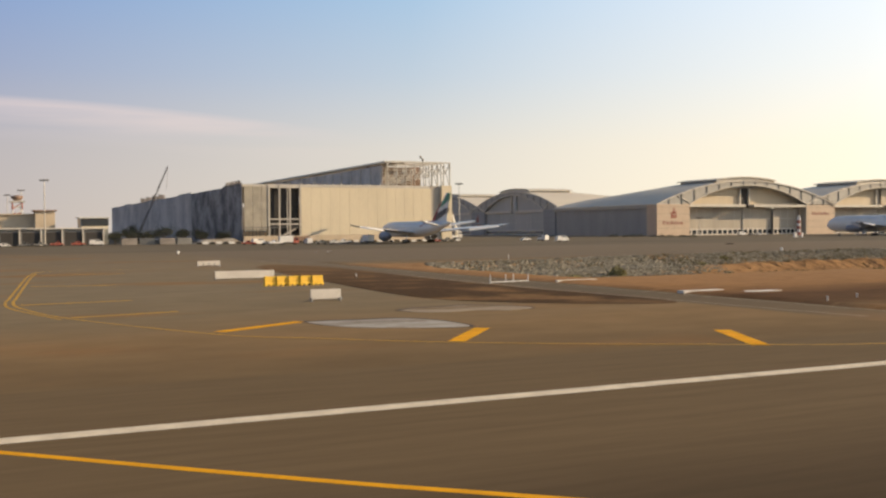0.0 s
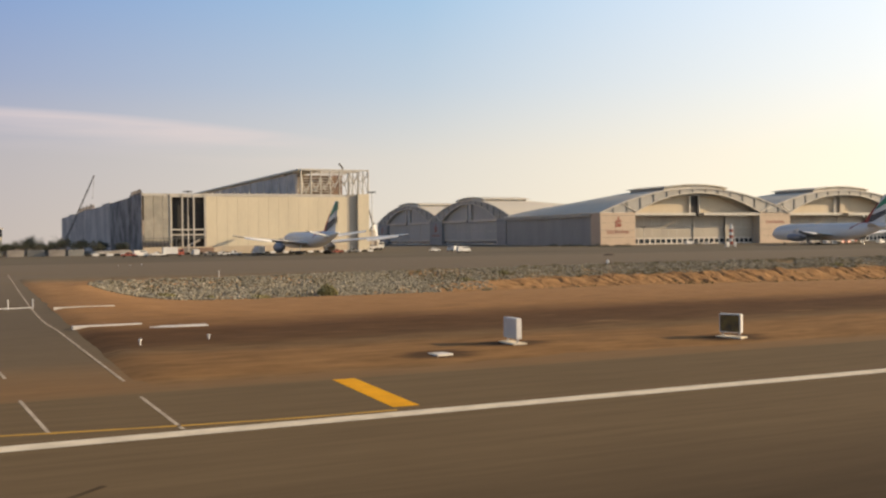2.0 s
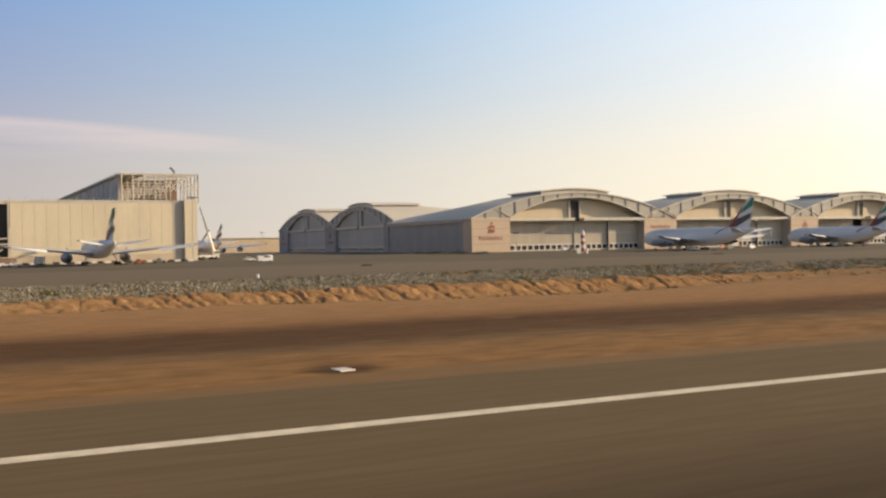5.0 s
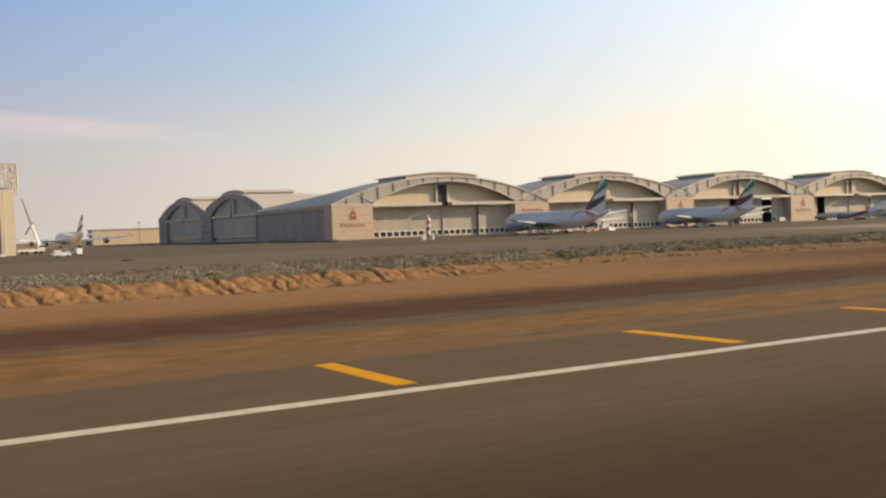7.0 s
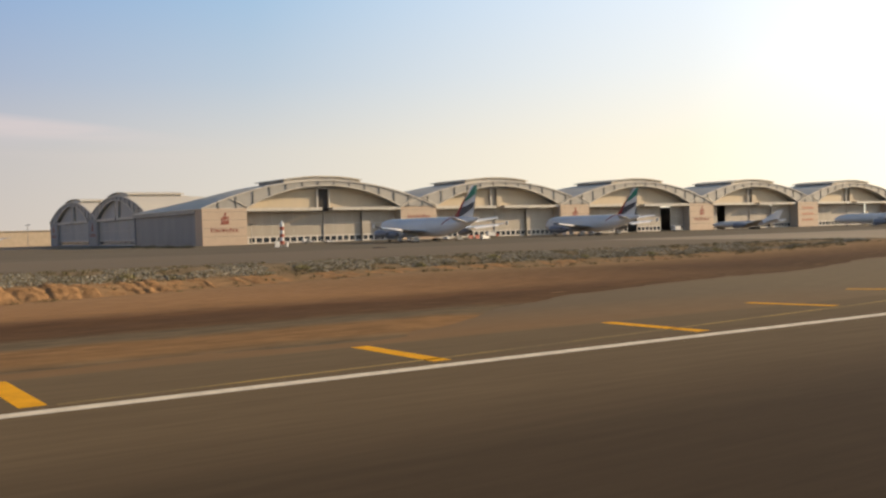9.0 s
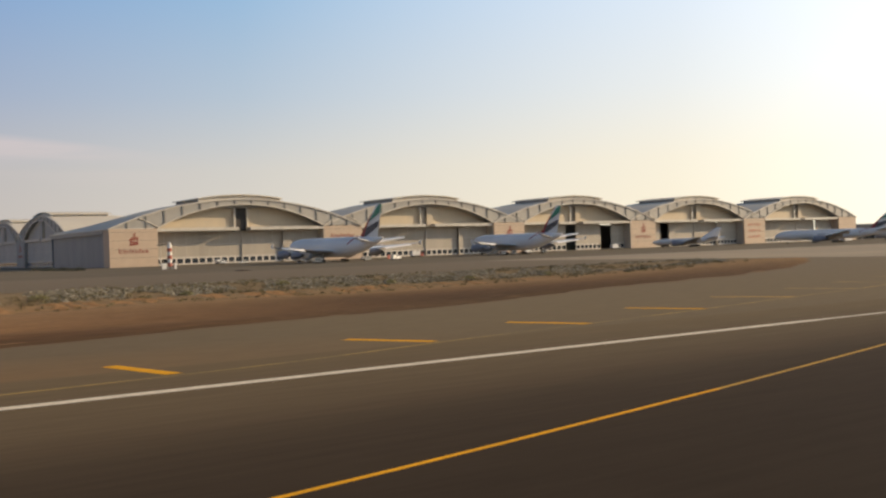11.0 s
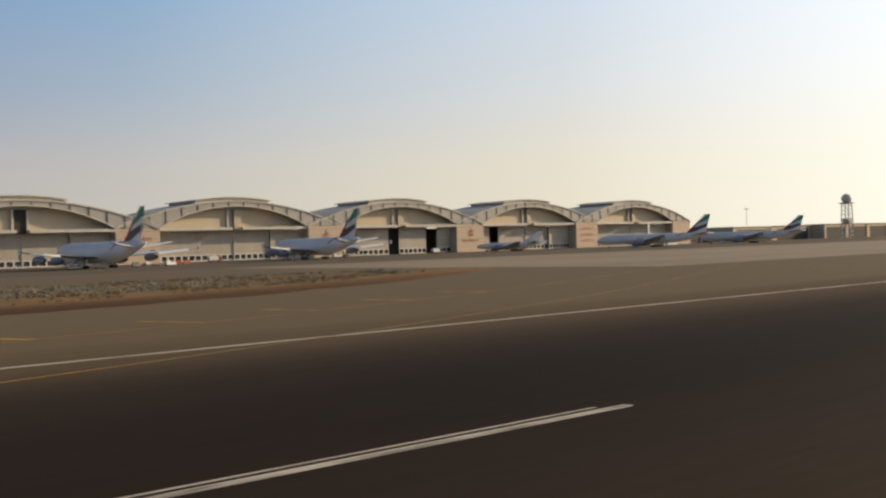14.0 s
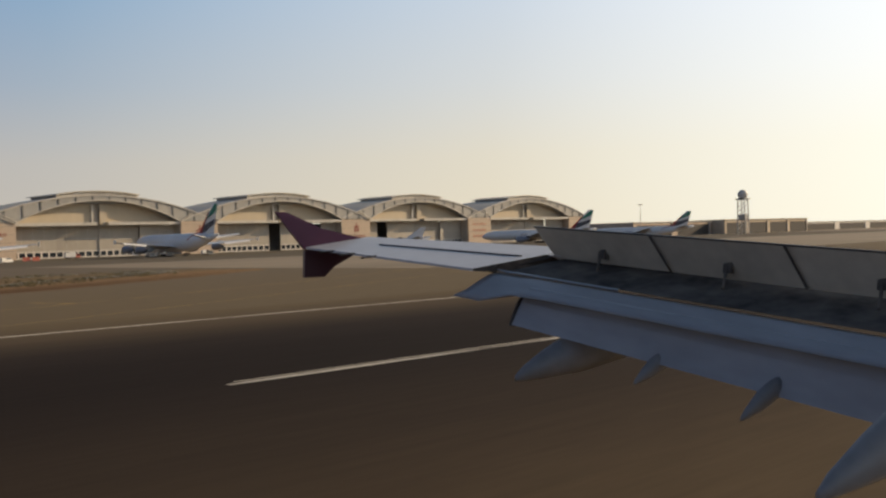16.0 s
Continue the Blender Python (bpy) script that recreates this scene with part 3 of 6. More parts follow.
marks("edge_line", [(x, 0) for x in range(-880, 281, 40)], 0.8, M_WHITE, label="long white painted runway edge line")
marks("edge_line", [(x, 0) for x in range(280, 2200, 40)], 0.56, M_EDGEWORN, label="worn white painted runway edge line")
marks("edge_line", [(x, -58.6) for x in range(-880, 2200, 40)], 0.9, M_WHITE, label="long white painted runway edge line")
for i in range(-6, 22):
    x0 = 331.0 + i * 58.5
    marks("centreline_dash", [(x0, -29.5), (x0 + 30, -29.5)], 0.42, M_WORN)
    marks("centreline_dash_edge", [(x0 + 0.6, -28.98), (x0 + 29, -28.98)], 0.15, M_EDGEWORN)


def bend(keys, n=6):
    """A smooth line through key points."""
    out = []
    for i in range(len(keys) - 1):
        p = [Vector(keys[max(0, min(len(keys) - 1, i + k))]) for k in (-1, 0, 1, 2)]
        for j in range(n):
            t = j / n
            q = 0.5 * (2 * p[1] + (p[2] - p[0]) * t + (2 * p[0] - 5 * p[1] + 4 * p[2] - p[3]) * t * t + (3 * p[1] - p[0] - 3 * p[2] + p[3]) * t ** 3)
            out.append((q.x, q.y))
    return out + [tuple(keys[-1])]


sheet("earth_patch", [(36.9, 114.4), (40.1, 121.3), (42.7, 122.7), (45.8, 109.5), (45.1, 89.5), (44.1, 72.6), (43.8, 50.4), (44.7, 36.5), (44.8, 31.0), (43.3, 28.5), (38.7, 30.9), (34.5, 34.8), (31.6, 40.0), (31.0, 48.4), (32.2, 66.4), (34.6, 94.3)], -0.05, 0.02, M_PATCH, "dark brown earth island between taxiway and service road", "soil")

# shoulder stripes and side line at the holding area
marks("yellow_side_line", bend([(26, 119.5), (18.7, 118.4), (11.5, 118.6), (8.3, 114), (6.9, 103), (5.6, 88), (4.4, 73), (3.3, 59), (2.9, 53.5), (3.2, 47.5), (5.4, 37.2), (11.3, 23.3), (14.9, 19.3), (19, 15.2), (24.8, 10.9), (29.5, 8.0), (35, 5.0), (44, 2.4), (52, 1.0), (57, 0.7)]), 0.22, M_YPALE)
marks("yellow_side_line", bend([(8.0, 116), (6.4, 103), (5.1, 88), (3.9, 73), (2.8, 59), (2.35, 53.5), (2.6, 47.2), (4.9, 36.7)]), 0.2, M_YPALE)
for a, b in (((8.0, 104.5), (17.5, 103.5)), ((5.4, 78.0), (13.0, 75.5)), ((3.3, 51.0), (11.1, 51.9)), ((5.6, 37.7), (12.2, 39.2)), ((11.6, 24.6), (17.0, 28.1)), ((20.3, 14.6), (24.3, 19.7)), ((31.2, 6.6), (34.2, 12.7))):
    marks("yellow_shoulder_stripe", [a, b], 0.7 if a[1] > 30 else 0.85, M_YPALE if a[1] > 30 else M_YELLOW)
marks("yellow_near_line", bend([(-26, 26), (-12, 10.8), (-5, 4.1), (0.6, -1.4), (4.9, -5.8), (8.5, -9.3), (14, -14), (24, -20), (40, -25.5), (60, -28.5)]), 0.3, M_YELLOW)
for x in (44.4, 57.5, 164.9, 180.4, 195.7, 211.0, 226.0):
    marks("yellow_shoulder_stripe", [(x, 1.2), (x + (0.0 if x > 60 else 0.3), 8.0)], 0.88, M_YELLOW)
exit_keys = [(196.4, 1.1), (215, 2.2), (235, 4.0), (247, 5.2), (258, 7.6), (271, 9.9), (285, 12.6), (299.3, 15.7), (312.6, 18.4), (325.2, 21.7), (338.2, 25.6), (365, 35.5), (400, 51), (440, 72), (500, 106), (560, 138)]
marks("yellow_exit_side_line", bend(exit_keys), 0.26, M_YWORN)
for a, b in (((240.6, 11.2), (241.9, 5.2)), ((254.8, 13.9), (257.6, 8.2)), ((268.2, 15.9), (270.6, 9.8)), ((282.2, 18.9), (284.6, 12.4)), ((296.2, 22.7), (299.3, 15.9)), ((310.3, 25.5), (312.6, 18.6)), ((323.0, 29.0), (325.2, 21.8)), ((336.6, 33.2), (338.3, 25.8)), ((350.5, 37.6), (352.2, 30.6))):
    marks("yellow_shoulder_stripe", [(b[0] + 0.94 * (a[0] - b[0]), b[1] + 0.94 * (a[1] - b[1])), b], 0.8, M_YELLOW if b[0] < 290 else M_YPALE if b[0] < 305 else M_YWORN)
marks("yellow_exit_centreline", bend([(150, -27.6), (190, -24.8), (215, -21.6), (236, -18.3), (254, -14.6)]), 0.23, M_YELLOW)
marks("yellow_exit_centreline", bend([(254, -14.6), (270, -10.8), (285.5, -7.0), (300, -3.2)]), 0.21, M_YPALE)
marks("yellow_exit_centreline", bend([(300, -3.2), (313.5, 0.7), (324, 4.3), (335, 8.2), (355, 16), (390, 32), (440, 57), (500, 90), (580, 136)]), 0.22, M_YWORN)

# tyre and tar marks on the runway
marks("tyre_mark", bend([(41.0, -13.0), (42.8, -10.7), (45.2, -8.0), (47.9, -5.2)]), 0.17, M_RUBBER)

# paint left of an old marking, and lights set into the paving
for a, b in (((156.0, -10.8), (156.1, -11.5)), ((156.6, -10.9), (156.9, -11.5)), ((155.7, -12.0), (155.8, -12.6)), ((156.2, -12.0), (156.3, -12.4)), ((189.1, -10.9), (189.2, -11.4)), ((189.6, -11.0), (189.7, -11.5))):
    marks("paint_trace", [a, b], 0.14, M_TRACE)
for y in (-39.6, -41.6, -43.2):
    part("inset_light", rod((317.5, y, 0.0), (317.5, y, 0.02), 0.06, n=10), M_EDGEWORN, runway, "pale runway light set into the asphalt")

# service road lines
for pts in ([(45.2, 160), (44.9, 58), (45.6, 27), (46.4, 14.5)], [(50.0, 156), (49.3, 58.0), (49.8, 34), (50.4, 11.5)], [(50.4, 7.3), (50.6, 0.6)], [(46.7, 8.4), (47.2, 1.8)]):
    marks("white_road_line", bend(pts), 0.12, M_ROADLINE)

# ======== hangars ========
HP, HD = 119.5, 118.0     # pitch of the row, depth of a hangar
REC = 8.4                 # how far the doors stand back behind the front
SHUT = ((0.0, 0.26, 0.0), (0.26, 0.52, 0.5), (0.52, 0.77, 0.0), (0.77, 1.0, -1.5))


def emblem(c, bm):
    """A tall mark of slanting strokes, one over another."""
    for xa, xb, z, lean, t in ((-2.2, 2.0, 10.6, 0.5, 0.75), (-1.9, 2.3, 12.0, -0.4, 0.7), (-2.3, 1.2, 13.3, 0.6, 0.65), (-1.2, 2.2, 14.5, -0.5, 0.6), (-0.4, 1.0, 15.8, 0.7, 0.6)):
        loft([[(c + xa, y, z), (c + xb, y, z + lean), (c + xb, y, z + lean + t), (c + xa, y, z + t)] for y in (-0.12, 0.0)], bm)
    for xa, za, zb, lean in ((-2.0, 10.8, 14.2, 0.5), (-0.5, 11.0, 16.4, 0.7), (1.2, 10.9, 15.0, 0.4)):
        loft([[(c + xa, y, za), (c + xa + 0.55, y, za), (c + xa + 0.55 + lean, y, zb), (c + xa + lean, y, zb)] for y in (-0.13, 0.0)], bm)
    return bm


def sign_bars(c, z, k, panel, material, label):
    """Bars that stand for a painted word, k times full size, each a part of the panel."""
    xs = -7.6 * k
    for w, t in ((2.2, 2.3), (2.7, 1.6), (0.5, 2.1), (1.1, 1.6), (1.7, 1.6), (0.8, 2.1), (1.6, 1.6), (1.4, 1.6)):
        bm = bmesh.new()
        if w > 1.2:
            xa, xb, st = c + xs, c + xs + w * k, 0.34 * k
            zm, zt = z + t * k * 0.5, z + t * k
            poly = [(xa, z), (xb, z), (xb, z + st), (xa + st, z + st), (xa + st, zm), (xb, zm), (xb, zm + st), (xa + st, zm + st), (xa + st, zt), (xa, zt)]
            loft([[(x, y, zz) for x, zz in poly] for y in (-0.12, 0.0)], bm)
        else:
            box(c + xs, c + xs + w * k * 0.6, -0.12, 0.0, z, z + t * k, bm)
        part("sign_bar", bm, material, panel, label)
        xs += (w + 0.42) * k


def hangar(at, label, leaves=SHUT, notch_open=False, end_panel=False, logo="emblem", side=True, rec=REC, panel=None, door=None, gable=None):
    """An arched hangar; local x along its front, y into it. Front panel first, then the door opening."""
    h = thing("hangar", label, "hangar", "row of arched hangars", at)
    panel, door, gable = panel or M_PANEL, door or M_DOOR, gable or M_GABLE
    x0, xd0, xd1, xe = 0.0, 24.4, 119.1, 143.0
    mid = (xd0 + xd1) / 2 + 0.3
    gy = rec - 1.9 if rec > 4 else rec + 0.2      # where the gable wall stands

    # corner panel with its sign
    def corner(xa, xb, sign):
        p = part("corner_panel", box(xa, xb, 0, rec + 2, 0, 19.2), panel, h)
        for z in (4.6, 8.9, 13.2, 17.4):
            part("panel_joint", box(xa + 0.3, xb - 0.3, -0.05, 0.01, z, z + 0.14), M_SLATE, p)
        c = (xa + xb) / 2
        if sign == "emblem":
            part("emblem", emblem(c, bmesh.new()), M_RED, p, "red emblem shape")
            sign_bars(c, 7.0, 1.0, p, M_RED, "red bar of sign writing")
        elif sign == "name":
            sign_bars(c, 12.6, 1.0, p, M_RED, "red bar of sign writing")
        elif sign == "bars":
            for z in (4.6, 9.2, 13.8):
                sign_bars(c, z, 0.95, p, M_LOGO, "faded red bar of sign writing")
        return p
    corner(x0, xd0, logo)
    if end_panel:
        corner(xd1, xe, "none")
    else:
        part("end_pier", box(xd1 + 0.02, xd1 + 0.38, 0.5, rec + 2, 0, 19.0), M_CLAD, h)
    # sliding doors on their tracks, the outermost leaf standing well forward
    wide = xd1 - xd0
    for f0, f1, dy in leaves:
        xa, xb, y = xd0 + wide * f0, xd0 + wide * f1, rec + dy * (1.0 if rec > 4 else 0.3)
        d = part("door_leaf", box(xa, xb, y, y + 0.5, 0.05, 17.35), door, h, "tall sliding hangar door leaf")
        n = max(1, round((xb - xa) / 3.95))
        w = (xb - xa) / n
        part("window_frame", box(xa + 0.1, xb - 0.1, y - 0.05, y - 0.004, 0.4, 3.9), M_BOARD, d, "white frame of a row of panes")
        for k in range(n):
            part("window", box(xa + k * w + 0.45, xa + (k + 1) * w - 0.45, y - 0.08, y - 0.054, 0.85, 3.4), M_GLASS, d)
        bm = box(xa - 0.16, xa + 0.16, y - 0.16, y - 0.004, 0.1, 17.2)
        for zz in (3.95, 10.2):
            box(xa + 0.2, xb - 0.2, y - 0.09, y - 0.004, zz, zz + 0.22, bm)
        k = 1
        while xa + k * 6.0 < xb - 1:
            box(xa + k * 6.0 - 0.05, xa + k * 6.0 + 0.05, y - 0.05, y - 0.003, 4.2, 17.2, bm)
            k += 1
        part("door_rib", bm, M_STEEL, d)
    part("door_track", box(xd0, xd1, rec - 1.7, rec + 1.2, 0.005, 0.045), M_SLATE, h)
    # added backing and floor, toned dark for the shade inside the hall
    part("hall_shade_backing", box(xd0, xd1, rec + 24, rec + 24.3, 0, 18), M_SLATE, h)
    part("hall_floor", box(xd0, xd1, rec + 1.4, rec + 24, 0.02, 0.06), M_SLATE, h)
    # deep canopy over the doors, parted in the middle for aircraft tails
    for xa, xb in ((xd0, mid - 3.2), (mid + 3.2, xd1)):
        part("door_canopy", box(xa, xb, 0.3, rec + 1.6, 17.5, 19.2, bevel=0.1), M_STEEL, h, "pale steel canopy over the doors")
    # gable wall between canopy and arch
    lower = arc(xd0, xd1, 19.6, 31.6, 28)
    upper = arc(-0.6, xe + 0.6, 19.3, 34.3, 40)
    part("gable_wall", prism([(xd0, 19.0)] + lower[1:-1] + [(xd1, 19.0)], gy, gy + 0.4), gable, h, "pale gable wall")
    if notch_open:
        # near-black plate before the gable wall imitates the shaded slot
        part("gable_slot", box(mid - 3.2, mid + 3.2, gy - 0.3, gy - 0.05, 17.4, 29.8), M_DARK, h, "dark plate for the shade in an open tail slot")
    else:
        part("tail_door", box(mid - 3.2, mid + 3.2, gy - 0.3, gy - 0.05, 17.4, 30.2), door, h, "narrow upper tail door")
        part("tail_door_leaf", box(mid + 0.3, mid + 4.6, gy - 1.9, gy - 1.5, 17.4, 30.4), gable, h, "half-slid tail door leaf")
    for xa, xb in ((mid - 4.3, mid - 3.2), (mid + 3.2, mid + 4.1)):
        part("slot_post", box(xa, xb, gy - 1.5, gy - 0.02, 17.4, 30.6), M_STEEL, h)
    # arched truss over the front: chords, posts and infill sheet

    def band(curve, t, ya, yb):
        return loft([[(x, ya, z), (x, yb, z), (x, yb, z - t), (x, ya, z - t)] for x, z in curve])
    part("top_chord", band(upper, 0.7, -0.5, 0.6), M_STEEL, h, "pale arched top chord")
    part("bottom_chord", band(lower, 0.6, -0.4, 0.5), M_STEEL, h, "pale arched bottom chord")

    def zat(curve, x):
        for (xa, za), (xb, zb) in zip(curve, curve[1:]):
            if xa <= x <= xb:
                return za + (zb - za) * (x - xa) / (xb - xa)
        return curve[-1][1]
    n = 15
    for i in range(1, n):
        x = -0.6 + (xe + 1.2) * i / n
        zb = zat(lower, x) if xd0 < x < xd1 else 19.4
        zt = zat(upper, x)
        if zt - zb > 1.0:
            part("truss_post", box(x - 0.3, x + 0.3, -0.25, 0.35, zb - 0.2, zt - 0.5), M_SLATE, h)
    for xa, za, xb, zb in ((xd0 + 0.4, 19.8, 15.2, 24.4), (xd1 + 0.2, 19.8, xd1 + 9.2, 24.2)):
        part("truss_brace", rod((xa, -0.1, za), (xb, -0.1, zb), 0.3, n=6), M_STEEL, h)
    rim = [(x, z - 0.5) for x, z in upper]
    bm = bmesh.new()
    low_s = []
    for x, z in rim:
        zb = zat(lower, x) if xd0 < x < xd1 else 19.4
        low_s.append((x, min(zb, z - 0.05)))
    loft([[(a[0], 0.12, a[1]), (a[0], 0.3, a[1]), (a[0], 0.3, b[1]), (a[0], 0.12, b[1])] for a, b in zip(rim, low_s)], bm)
    part("truss_infill", bm, M_INFILL, h, "grey sheet between the truss chords")
    part("soffit", loft([[(x, 0.4, z + 0.1), (x, gy + 0.6, z + 0.1), (x, gy + 0.6, z - 0.1), (x, 0.4, z - 0.1)] for x, z in lower]), M_INFILL, h)
    # roof shell and side walls
    part("roof", loft([[(x, 0.6, z), (x, 44, z), (x, HD, 19.3 + 0.62 * (z - 19.3)), (x, HD, 18.8 + 0.62 * (z - 19.3)), (x, 44, z - 0.5), (x, 0.6, z - 0.5)] for x, z in upper]), M_ROOF, h, "grey curved sheet-metal roof")
    if side:
        part("side_wall", box(x0 + 1.4, x0 + 1.9, rec + 2.1, HD, 0, 19.2), M_SIDE, h, "blue-grey clad side wall")
        # eave edge; its sunlit look is put into a paler colour than the wall
        part("side_eave", box(x0 - 0.3, x0 + 2.4, rec + 2.1, HD, 17.0, 19.2), M_INFILL, h, "eave box along the side wall, paled as if sunlit")
    part("rear_wall", box(0.7, xe - 0.2, HD - 0.7, HD - 0.1, 0, 19), M_SIDE, h)
    # raised roof light along the crown
    ma, mb = mid - 24.5, mid + 22.5
    part("roof_monitor_wall", box(ma + 1, mb - 1, 3.5, 39, 29.5, 34.8), M_LOUVRE, h, "grey louvred walls of the roof monitor")
    for z in (31.6, 32.6, 33.6, 34.4):
        part("louvre_blade", box(ma + 0.75, ma + 1.0, 3.6, 38.9, z, z + 0.4), M_INFILL, h)
    part("roof_monitor", band(arc(ma - 0.6, mb + 0.6, 34.7, 36.7, 14), 0.5, 1.5, 41), M_ROOF, h, "raised curved roof monitor")
    part("monitor_fascia", band(arc(ma, mb, 34.1, 36.1, 14), 2.6, 3.2, 3.5), M_STEEL, h)
    return h


hangar_looks = [
    ("beige arched hangar with a dark slot in its gable", SHUT, True, "emblem"),
    ("beige arched hangar with shut doors behind a parked airliner", SHUT, False, "name"),
    ("beige arched hangar with two door leaves slid apart", ((0.0, 0.23, 0.0), (0.23, 0.45, 0.5), (0.54, 0.78, 0.0), (0.87, 1.0, -1.5)), False, "emblem"),
    ("beige arched hangar with one door leaf slid open", ((0.0, 0.14, 0.0), (0.24, 0.52, 0.5), (0.52, 0.77, 0.0), (0.77, 1.0, -1.5)), False, "emblem"),
    ("beige arched hangar at the end of its row", SHUT, False, "bars"),
]
for i, (lab, lv, nopen, lg) in enumerate(hangar_looks):
    hangar(pose(373.6 + HP * i, 467.5 + 0.45 * (i % 2), 0), lab, lv, nopen, i == 4, lg, side=(i == 0))
# same design turned from the sun; shade is put into greyer wall colours
for i in range(2):
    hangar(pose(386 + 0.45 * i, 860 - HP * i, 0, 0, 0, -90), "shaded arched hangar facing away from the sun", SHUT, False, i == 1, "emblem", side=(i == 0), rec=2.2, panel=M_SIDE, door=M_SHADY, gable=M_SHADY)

# ======== unfinished hangar ========
site = thing("unfinished_hangar", "half-built hangar with cream wall panels and bare steel roof trusses", "hangar")
X0, X1, YF, YB = 107.8, 207.8, 407.0, 845.0
wall_z = 24.4
n = 14
for i in range(n):
    xa, xb = 134.2 + (197.5 - 134.2) * i / n, 134.2 + (197.5 - 134.2) * (i + 1) / n
    part("wall_panel", box(xa + 0.03, xb - 0.03, YF, YF + 0.5, 3.2, wall_z), M_CREAM, site)
part("plinth", box(134.2, 197.5, YF - 0.15, YF + 0.5, 0, 3.15), M_TAN, site, "tan base wall")
part("grey_door_strip", box(197.6, 202.4, YF + 0.3, YF + 0.8, 0, 25.6), M_DOOR, site, "grey vertical door strip")
part("corner_tower", box(202.5, X1, YF - 1.2, YF + 10, 0, 25.8), M_CREAM, site, "cream corner tower")
# left bay with glazing in progress
for i in range(3):
    xa = X0 + 0.6 + i * 3.9
    part("bay_panel", box(xa + 0.08, xa + 3.8, YF, YF + 0.4, 5.0, 24.6), M_BAY, site, "weathered grey-beige bay panel")
# near-black sheet behind the posts imitates the shade of the empty bay
part("bay_void", box(119.6, 133.9, YF + 3.0, YF + 3.3, 0, 24.6), M_DARK, site, "dark sheet for the shade in an unglazed opening")
for x in (119.4, 124.2, 129.0, 133.7):
    part("bay_post", box(x - 0.3, x + 0.3, YF - 0.3, YF + 0.5, 1.5, 25.2), M_STEEL, site)
for z in (7.8, 10.0, 24.0):
    part("bay_rail", box(119.4, 133.7, YF - 0.2, YF + 0.2, z, z + 0.6), M_STEEL, site)
part("bay_brace", rod((126, YF + 0.4, 3.2), (131.5, YF + 0.4, 6.0), 0.35), M_STEEL, site)
part("scaffold_rail", box(X0, 133.7, YF - 1.6, YF - 1.4, 6.6, 6.9), M_SLATE, site)
for i in range(9):
    x = X0 + 0.6 + i * 1.6
    part("scaffold_post", box(x, x + 0.2, YF - 1.6, YF - 1.4, 3.0, 6.6), M_SLATE, site)
part("bay_plinth", box(X0, 134.1, YF - 1.8, YF + 0.2, 0, 3.0), M_TAN, site)
part("bay_top_beam", box(X0, X1, YF + 0.6, YF + 1.2, 24.6, 25.6), M_STEEL, site)
# long side wall under netting
side_n = 12
for i in range(side_n):
    ya, yb = YF + (YB - YF) * (i / side_n), YF + (YB - YF) * ((i + 1) / side_n)
    top = 25.2 + (0.7 if i % 3 == 0 else 0.0)
    part("side_sheet", box(X0 - 0.3 - 0.12 * (i % 2), X0, ya, yb, 0, top), M_NET if i in (0, 1, 2) else M_NETB, site, "dark hanging site sheet")
for i in range(16):
    y = YF + 2 + i * 1.9
    part("starter_bar", box(X0 - 0.6, X0 + 0.5, y, y + 0.7, 25.2, 26.0 + 0.7 * ((i * 7) % 3)), M_NET, site)
for i in range(12):
    y = 600 + i * 8.0
    part("starter_bar", box(X0 - 0.5, X0 + 0.5, y, y + 2.2, 25.0, 27.4 + (i % 3) * 0.5), M_NET, site)
part("low_roof", box(X0, 176, YF + 1.2, YB, 24.4, 24.9), M_ROOF, site)
part("rear_end", box(X0, X1, YB, YB + 0.6, 0, 25), M_NETB, site)
# high hall: cladding on its flank, open steel front
HX0, HX1, HZ = 178.0, 210.2, 37.3
part("high_side", box(HX0 - 0.3, HX0 + 0.2, YF + 12, YB, 24.9, 35.6), M_NETB, site, "grey clad flank of the high hall")
part("high_roof", box(HX0 - 1.4, HX0 + 10, YF + 6, YB, 36.6, 37.4), M_ROOF, site)
part("high_back", box(HX0 + 0.3, HX1 - 3, YF + 34, YF + 34.4, 24.9, 36.6), M_RUSTY, site)
for i in range(9):
    z = 25.6 + i * 1.3
    part("purlin", box(HX0 + 2, HX1 - 8, YF + 33.2, YF + 33.9, z, z + 0.45), M_STEEL, site)
for i in range(22):
    y = YF + 13 + i * 14
    part("flank_post", box(HX0 - 0.7, HX0 - 0.31, y, y + 0.6, 24.9, 36.0), M_STEEL, site)
for i in range(30):
    y = YF + 2 + i * 5
    part("parapet_post", box(X0 + 26 + i * 1.6, X0 + 26.3 + i * 1.6, YF + 0.8, YF + 1.1, 25.0, 26.9 if i % 4 == 0 else 26.0), M_STEEL, site)
